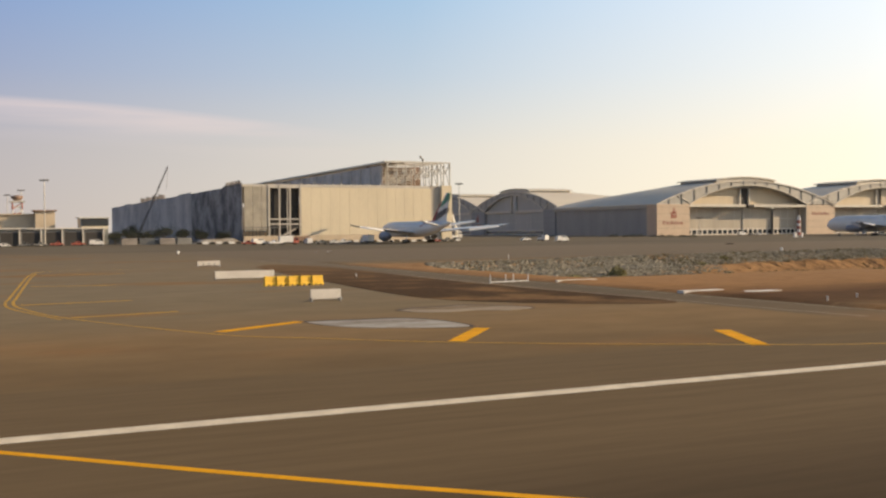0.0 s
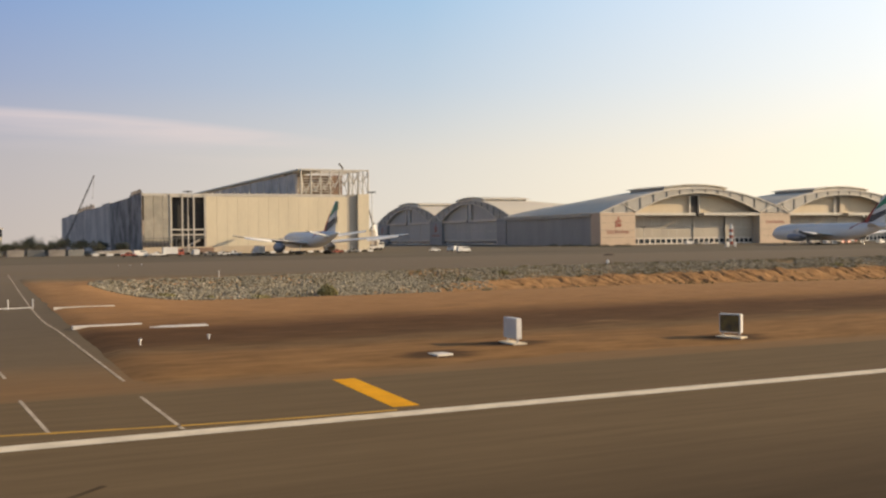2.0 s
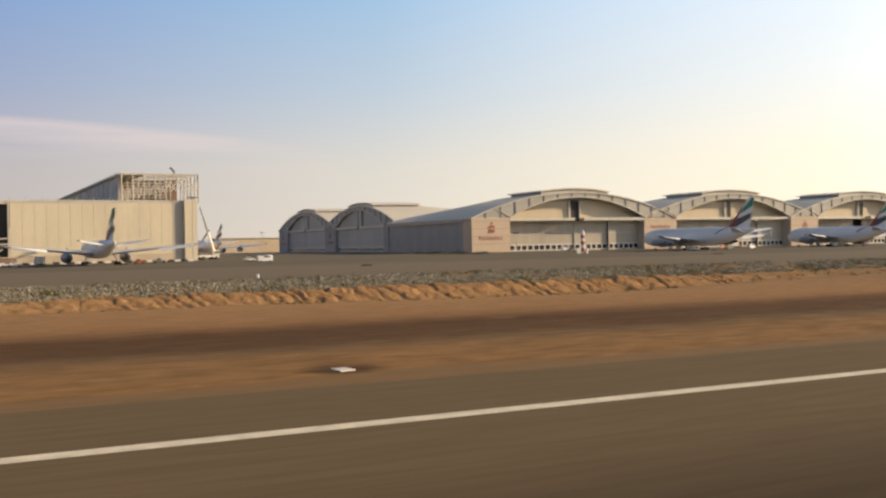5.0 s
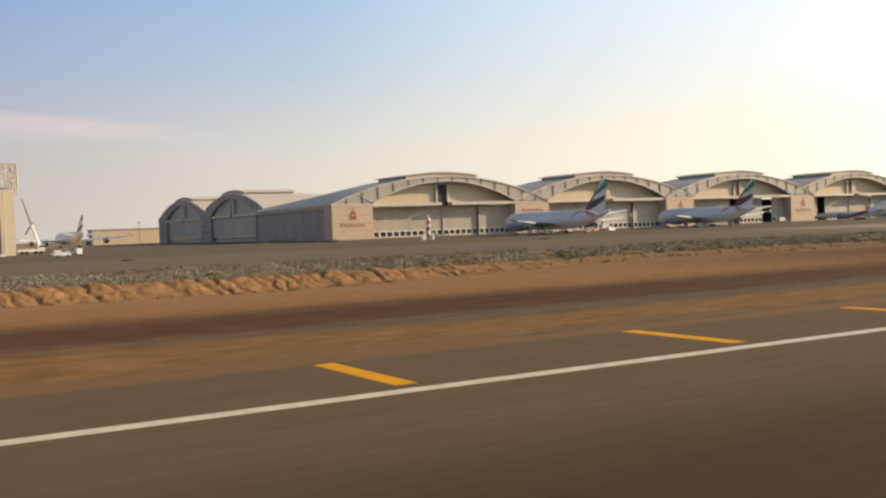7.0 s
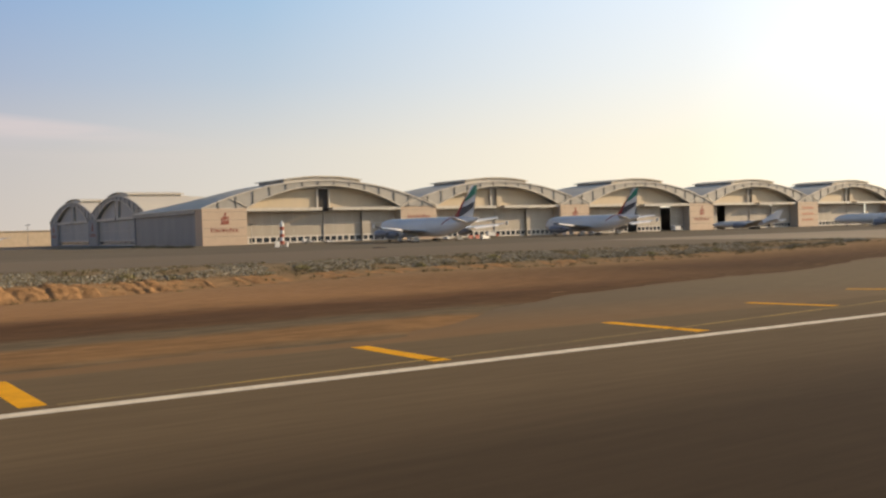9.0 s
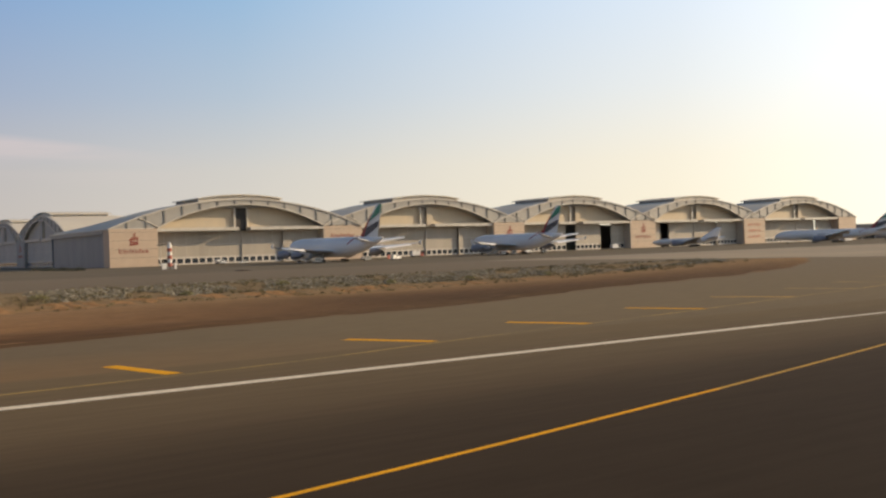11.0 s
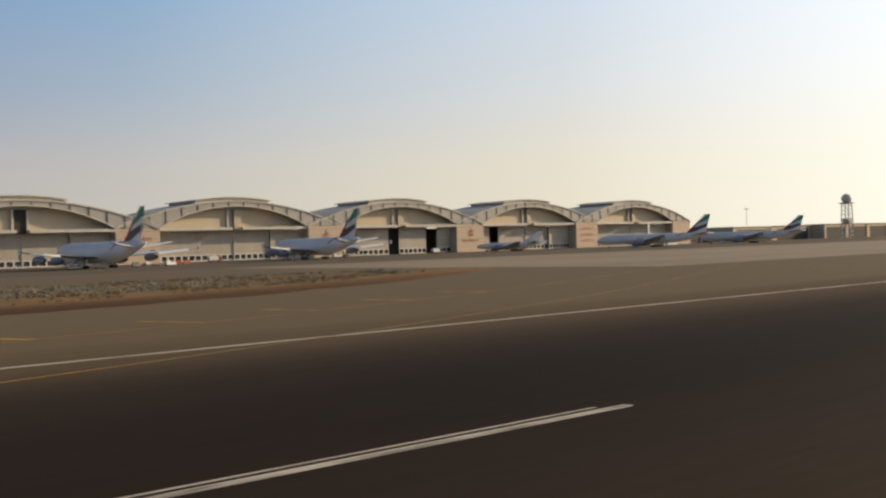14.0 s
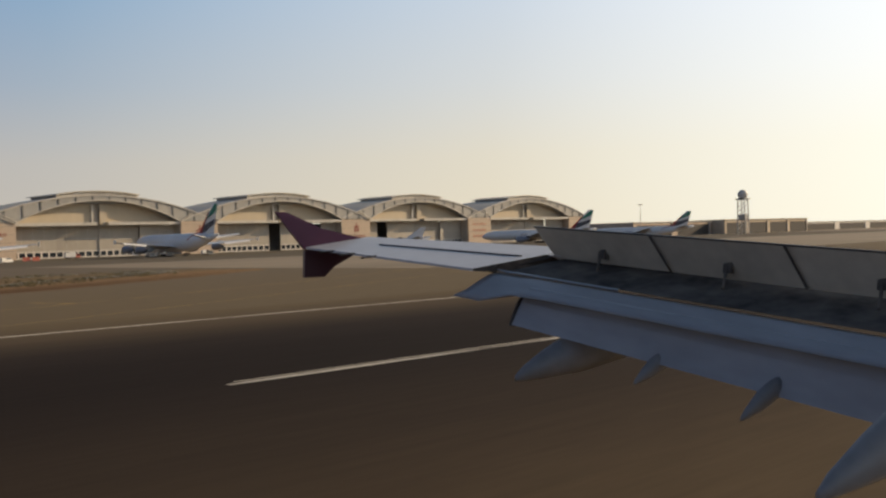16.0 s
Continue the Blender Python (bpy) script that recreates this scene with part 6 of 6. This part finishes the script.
for k in range(4):
    bx, by = 496.0 + 2.2 * k, 404.0 + 1.2 * (k % 2)
    b = thing("water_barrier", "red plastic barrier standing before the hangar doors", "barrier", "red plastic barriers", pose(bx, by, 0, 0, 0, 5))
    bm = loft([[(-0.9, -0.35, 0), (0.9, -0.35, 0), (0.9, 0.35, 0), (-0.9, 0.35, 0)], [(-0.9, -0.3, 0.5), (0.9, -0.3, 0.5), (0.9, 0.3, 0.5), (-0.9, 0.3, 0.5)], [(-0.85, -0.16, 0.9), (0.85, -0.16, 0.9), (0.85, 0.16, 0.9), (-0.85, 0.16, 0.9)], [(-0.8, -0.12, 1.8), (0.8, -0.12, 1.8), (0.8, 0.12, 1.8), (-0.8, 0.12, 1.8)]])
    part("shell", bm, M_VRED, b)
    part("filler_cap", rod((0.2, 0, 1.8), (0.2, 0, 1.86), 0.08), M_TYRE, b)

# striped kerb blocks along the site
for i in range(44):
    x = 84 + i * 2.7
    if 142 < x < 148:
        continue
    b = tagged(part("kerb_block", box(-1.1, 1.1, -0.3, 0.3, 0, 0.85, bevel=0.08), M_VWHITE if i % 2 else M_TYRE), "low concrete kerb block painted in black and white", "kerb block", "striped kerb blocks")
    b.matrix_basis = pose(x, 384, 0.0)


def site_container(x, y, rz, paint, label):
    c = thing("site_container", label, "container", "site containers", pose(x, y, 0, 0, 0, rz))
    body = part("shell", box(-3.05, 3.05, -1.22, 1.22, 0.0, 2.6, bevel=0.05), paint, c)
    for i in range(10):
        part("rib", box(-2.8 + i * 0.58, -2.6 + i * 0.58, -1.26, -1.2, 0.25, 2.5), paint, body)
    part("door_frame", box(3.06, 3.1, -1.1, 1.1, 0.2, 2.5), M_METAL, c)
    return c


for x, y, rz, paint, lab in ((58.5, 396, 4, M_DUSTY, "dusty brown site container beside parked lorries"), (66, 398, -6, M_SLATE, "dark grey site container among trees"), (73.5, 396, 2, M_DUSTY, "dusty brown site container before dark trees"), (80.5, 397, 8, M_SLATE, "dark grey site container before dark trees"), (126, 402, 0, M_DUSTY, "dusty brown site container under the unfinished wall"), (133, 402, 3, M_RUSTY, "rusty site container under the unfinished wall")):
    site_container(x, y, rz, paint, lab)
tagged(part("drain_channel", strip([(-60, 148), (60, 147.5), (176, 147), (240, 148), (330, 150)], 0.55, 0.014), M_DARKSOIL), "dark slotted drain running along the taxiway", "drain", kind="structure")
for x, y in ((155.6, 136), (43.5, 209)):
    e = thing("edge_marker", "small pale edge marker standing on the taxiway", "edge marker", "taxiway edge markers", pose(x, y, 0))
    part("body", rod((0, 0, 0.0), (0, 0, 0.75), 0.32, n=10, r2=0.22), M_VWHITE, e)
    part("base", box(-0.5, 0.5, -0.5, 0.5, 0, 0.08), M_TYRE, e)

# ======== trees by the site ========


def tree(x, y, h, r, seed, label="dusty dark green tree beside the building site"):
    rng = np.random.RandomState(seed)
    t = thing("tree", label, "tree", "trees by the building site", pose(x, y, 0))
    bm = rod((0, 0, 0), (0.1, 0, h * 0.45), 0.22, n=7, r2=0.14)
    tips = []
    for i in range(6):
        a = i * 1.05 + rng.uniform(-0.3, 0.3)
        e = Vector((r * 0.55 * cos(a), r * 0.55 * sin(a), h * rng.uniform(0.6, 0.85)))
        rod((0.1, 0, h * 0.4), e, 0.1, bm, n=5, r2=0.04)
        tips.append(e)
    part("trunk", bm, M_BARK, t)
    bm = bmesh.new()
    clumps = tips + [Vector((rng.uniform(-r, r) * 0.6, rng.uniform(-r, r) * 0.6, h * rng.uniform(0.5, 0.98))) for i in range(8)]
    for c in clumps:
        cr = r * rng.uniform(0.3, 0.5)
        for k in range(70):
            d = Vector(rng.normal(size=3)).normalized() * cr * rng.rand() ** 0.4
            s = rng.uniform(0.14, 0.3)
            u = Vector(rng.normal(size=3)).normalized() * s
            w = u.cross(Vector(rng.normal(size=3))).normalized() * s * 0.6
            bm.faces.new([bm.verts.new(c + d + p) for p in (u, w, -u, -w)])
    part("crown", bm, M_TREE, t)


for k, (x, y, h, r) in enumerate(((55, 410, 4.5, 3.4), (61, 414, 5.5, 4.2), (67, 408, 5.0, 4.0), (75, 412, 6.5, 4.6), (83, 410, 5.5, 4.2), (90, 408, 4.8, 3.8), (99, 404, 4.2, 3.6), (57, 428, 5.5, 3.4), (64, 432, 6.5, 3.8), (72, 426, 5.0, 3.6), (79, 434, 7.0, 4.0), (86, 428, 6.0, 3.6), (94, 424, 5.2, 3.4), (68, 440, 7.5, 4.0), (101, 420, 4.5, 3.0))):
    tree(x, y, h, r, 70 + k)
soil("spoil_heap", 84, 106, 392, 404, 1.2, M_PALEPATCH, "long grey heap of spoil before the site", lift=1.9, rough_h=0.7, soft=5.0)
for k in range(26):
    tree(1010 + 22 * k, 700 + 40 * ((k * 7) % 5), 8 + (k * 5) % 4, 6, 120 + k, "far dark green tree on the horizon")

# ======== the wing beside the window, as it stands at the end of the way ========
# local x: along the flight, y: out along the span, z: up; origin at the window
WING_AT = pose(310.94, -61.72, 5.17, 0, 0, -20)
wing = thing("aircraft_wing", "grey airliner wing with raised spoilers, lowered flaps and purple tip fence", "aircraft wing", at=WING_AT)
M_WTOP = surf("pale_grey_wing_paint", (0.56, 0.57, 0.6), (0.49, 0.5, 0.53), 0.4, 0.4, fine=5)
M_WFLAP = surf("blue_grey_flap_paint", (0.36, 0.365, 0.39), (0.25, 0.255, 0.27), 0.5, 0.45, fine=6, stretch=(1, 0.2, 1))
M_WSPOIL = surf("dull_grey_spoiler_back", (0.63, 0.58, 0.475), (0.45, 0.415, 0.34), 0.7, 0.6, fine=5)
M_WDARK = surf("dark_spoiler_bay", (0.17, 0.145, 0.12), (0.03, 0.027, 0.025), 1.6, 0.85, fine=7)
M_PURPLE = surf("purple_magenta_paint", (0.05, 0.012, 0.03), (0.04, 0.01, 0.025), 0.6, 0.35)
M_PINK = surf("magenta_paint", (0.1, 0.015, 0.055), (0.085, 0.013, 0.046), 0.6, 0.35)
M_WFAIR = surf("blue_grey_fairing_paint", (0.26, 0.255, 0.26), (0.17, 0.168, 0.17), 0.8, 0.45, fine=6)
M_SEAL = surf("black_seal", (0.03, 0.03, 0.032), (0.022, 0.022, 0.024), 2.0, 0.6)


def te(L):
    return 4.47 + 0.29 * (15.3 - L)


def wz(L):
    return -0.08 - 0.086 * (15.3 - L)


# main wing box out to the tip
def wing_ring(L, extra=0.0):
    le = 5.95 + 0.52 * (15.3 - L)
    t = te(L) + (1.35 if L <= 11.5 else 0.0)
    z = wz(L)
    c = le - te(L)
    th = 0.11 * c
    return [(le, L, z + 0.02 * c), (le - 0.06 * c, L, z + 0.02 * c + 0.45 * th), (le - 0.3 * c, L, z + 0.02 * c + 0.62 * th), (le - 0.55 * c, L, z + 0.01 * c + 0.45 * th), (t, L, z + (0.0 if L > 11.5 else 0.1 * th)), (t, L, z - (0.03 if L > 11.5 else 0.3 * th)), (le - 0.5 * c, L, z - 0.5 * th), (le - 0.1 * c, L, z - 0.4 * th)]


part("wing_panel", loft([wing_ring(L) for L in (15.25, 14.6, 13.4, 12.2, 11.52)]), M_WTOP, wing, "pale grey outer wing panel", smooth=False)
part("wing_box", loft([wing_ring(L) for L in (11.5, 10.0, 8.0, 6.0, 4.0, 2.0)]), M_WTOP, wing, "pale grey inner wing")
# cover over the panel's cut end, in the bay's shade-darkened colour
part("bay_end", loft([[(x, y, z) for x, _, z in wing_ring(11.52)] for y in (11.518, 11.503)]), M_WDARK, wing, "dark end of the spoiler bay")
# aileron gap and static wicks
for L0, L1 in ((14.3, 11.7),):
    bm = bmesh.new()
    for a, b in ((0.36, 0.37),):
        q = []
        for L in (L0, L1):
            r = wing_ring(L)
            p = Vector(r[4]).lerp(Vector(r[3]), 0.82)
            q.append([p + Vector((0.012, 0, 0.012)), p + Vector((-0.03, 0, 0.012)), p + Vector((-0.03, 0, -0.01)), p + Vector((0.012, 0, -0.01))])
        loft(q, bm)
    part("aileron_gap", bm, M_SEAL, wing)
for L in (14.5, 14.0, 13.5):
    part("static_wick", rod((te(L) + 0.02, L, wz(L)), (te(L) - 0.22, L - 0.02, wz(L) - 0.02), 0.012, n=5), M_SEAL, wing)
# tip fence: upper blade and lower blade
fence = part("upper_tip_fence", loft([[(x, 15.27 + d * k, z) for x, z, k in ((4.02, 0.47, 0.5), (4.22, 0.46, 0.5), (4.75, 0.2, 1.0), (5.6, -0.02, 1.0), (5.75, -0.12, 1.0), (4.47, -0.12, 1.0))] for d in (-0.05, 0.05)]), M_PINK, wing, "magenta upper tip fence")
part("lower_tip_fence", loft([[(x, 15.27 + d, z) for x, z in ((4.47, -0.13), (5.75, -0.13), (5.3, -0.22), (4.95, -0.4), (4.78, -0.56), (4.45, -0.56))] for d in (-0.05, 0.05)]), M_PURPLE, wing, "dark purple lower tip fence")


def span_sheet(a, b, t, La, Lb):
    """A plate between a front edge a(L) and a rear edge b(L)."""
    n = 6
    rings = []
    for i in range(n + 1):
        L = La + (Lb - La) * i / n
        fa, fb = Vector(a(L)), Vector(b(L))
        nrm = Vector((0, 0, 1))
        mid = fa.lerp(fb, 0.45) + nrm * t * 0.6
        rings.append([fa, mid, fb, fa.lerp(fb, 0.5) - nrm * t])
    return loft(rings)


# bay under the lifted spoilers: grime, plus the shade there put into its dark colour
part("spoiler_bay", span_sheet(lambda L: (9.95 - 0.29 * L + 0.6, L, -0.26 - 0.098 * (11.5 - L)), lambda L: (9.24 - 0.29 * L + 0.02, L, -0.44 - 0.112 * (11.5 - L)), 0.02, 11.35, 1.2), M_WDARK, wing, "dark grimy bay beneath the spoilers, shade in its colour")
# spoilers stand up on their hinges
edges = [11.4, 9.62, 7.98, 6.3, 4.6]
for La, Lb in zip(edges, edges[1:]):
    def hinge(L):
        return Vector((10.02 - 0.29 * L, L, -0.31 - 0.098 * (11.4 - L)))
    def lip(L):
        return Vector((9.71 - 0.29 * L, L, 0.10 - 0.083 * (11.4 - L)))
    rings = []
    for i in range(5):
        L = La + (Lb - La) * i / 4
        a, b = hinge(L), lip(L)
        d = Vector((0.06, 0, 0.03))
        rings.append([a, b, b + d * 0.4, a + d])
    s = part("spoiler", loft(rings), M_WSPOIL, wing, "raised grey spoiler panel")
    part("spoiler_gap", rod(hinge(Lb) + Vector((-0.03, 0, 0.0)), lip(Lb) + Vector((-0.02, 0, 0.0)), 0.014, n=6), M_WDARK, s)
    m = (La + Lb) / 2
    a, b = hinge(m), lip(m)
    p = a.lerp(b, 0.35)
    part("actuator_bracket", prism([(p.x - 0.045, p.z - 0.07), (p.x + 0.01, p.z - 0.08), (p.x - 0.01, p.z + 0.05), (p.x - 0.03, p.z + 0.04)], m - 0.06, m + 0.06), M_WDARK, s)
    part("actuator_rod", rod((p.x - 0.03, m, p.z), (a.x - 0.25, m - 0.05, a.z - 0.08), 0.02, n=6), M_WDARK, s)
    part("lip_seal", rod(lip(La), lip(Lb), 0.01, n=5), M_SEAL, s)
# two tiers of flap: the shroud, gently hollow, runs out further beyond the end of the lower flap


def shroud_front(L):
    return Vector((9.24 - 0.29 * L, L, -0.46 - 0.114 * (11.5 - L)))


def shroud_rear(L):
    return Vector((8.6 - 0.29 * L + 0.1 * ease((10.9 - L) / 0.35), L, -0.74 - 0.121 * (11.4 - L) + 0.14 * ease((10.9 - L) / 0.35)))


rings = []
for i in range(15):
    L = 11.5 - 10.3 * (i / 14) ** 1.6
    a, b = shroud_front(L), shroud_rear(L)
    rings.append([a, a.lerp(b, 0.2) + Vector((0, 0, 0.03)), a.lerp(b, 0.45) + Vector((0, 0, 0.012)), a.lerp(b, 0.7) + Vector((0, 0, -0.012)), b, a.lerp(b, 0.55) - Vector((0, 0, 0.07))])
part("flap_shroud", loft(rings), M_WFLAP, wing, "blue-grey flap surface", smooth=True)
part("flap", span_sheet(lambda L: (8.95 - 0.29 * L, L, -0.66 - 0.119 * (10.6 - L)), lambda L: (8.70 - 0.29 * L, L, -1.06 - 0.151 * (10.6 - L)), 0.06, 10.62, 1.2), M_WFLAP, wing, "lowered blue-grey flap")
part("flap_seal", rod((8.95 - 0.29 * 10.6, 10.6, -0.64), (8.95 - 0.29 * 1.2, 1.2, -0.64 - 0.119 * 9.4), 0.018, n=6), M_METAL, wing, "bright flap edge strip")
part("flap_end_rib", prism([(5.86, -0.64), (5.72, -0.8), (5.6, -1.07), (5.66, -1.08), (5.9, -0.72)], 10.62, 10.66), M_SEAL, wing)
for L in (8.75, 7.25, 5.4):
    f0 = Vector((8.9 - 0.29 * L, L, -0.7 - 0.119 * (10.6 - L)))
    part("seal_joint", rod(f0, f0 + Vector((0.075, -0.26, -0.031)), 0.014, n=6), M_SEAL, wing)
part("bay_gap", rod((5.86, 11.56, -0.44), (6.75, 11.5, -0.3), 0.035, n=6), M_SEAL, wing)
part("shroud_lip", rod((9.24 - 0.29 * 11.5, 11.5, -0.44), (9.24 - 0.29 * 9.6, 9.6, -0.44 - 0.114 * 1.9), 0.018, n=6), M_METAL, wing)


def canoe(L, tip_x, tip_z, length, w, h, rise):
    """A flap-track fairing: pointed at its tail, running up under the wing."""
    rings = []
    for u in (0.0, 0.06, 0.2, 0.45, 0.75, 1.0):
        x = tip_x + length * u
        zc = tip_z + rise * u
        k = 0.12 + min(0.92, 1.5 * u ** 0.7) * (1 if u < 0.8 else 0.85)
        rings.append([(x, L + w * k * cos(2 * pi * i / 10), zc + h * k * (sin(2 * pi * i / 10) + 0.35)) for i in range(10)])
    return part("flap_track_fairing", loft(rings), M_WFAIR, wing, "pointed flap-track fairing", smooth=True)


canoe(9.95, 5.3, -1.6, 1.9, 0.22, 0.27, 0.42)
canoe(8.62, 5.95, -1.55, 0.5, 0.07, 0.1, 0.26)
canoe(7.32, 6.2, -1.75, 0.5, 0.07, 0.1, 0.26)
canoe(5.05, 4.9, -1.78, 2.2, 0.2, 0.28, 0.72)
# main landing gear under the wing root
part("gear_leg", rod((9.7, 2.3, -1.25), (9.6, 2.25, -4.6), 0.16, n=12, r2=0.12), M_METAL, wing, "bare metal landing gear leg")
part("side_stay", rod((9.7, 1.2, -1.3), (9.62, 2.2, -3.4), 0.07, n=8), M_METAL, wing)
for dy in (-0.46, 0.46):
    part("wheel", rod((9.6, 2.25 + dy - 0.21, -4.59), (9.6, 2.25 + dy + 0.21, -4.59), 0.58, n=20), M_TYRE, wing, "black main wheel")
part("axle", rod((9.6, 1.7, -4.59), (9.6, 2.8, -4.59), 0.09, n=8), M_METAL, wing)
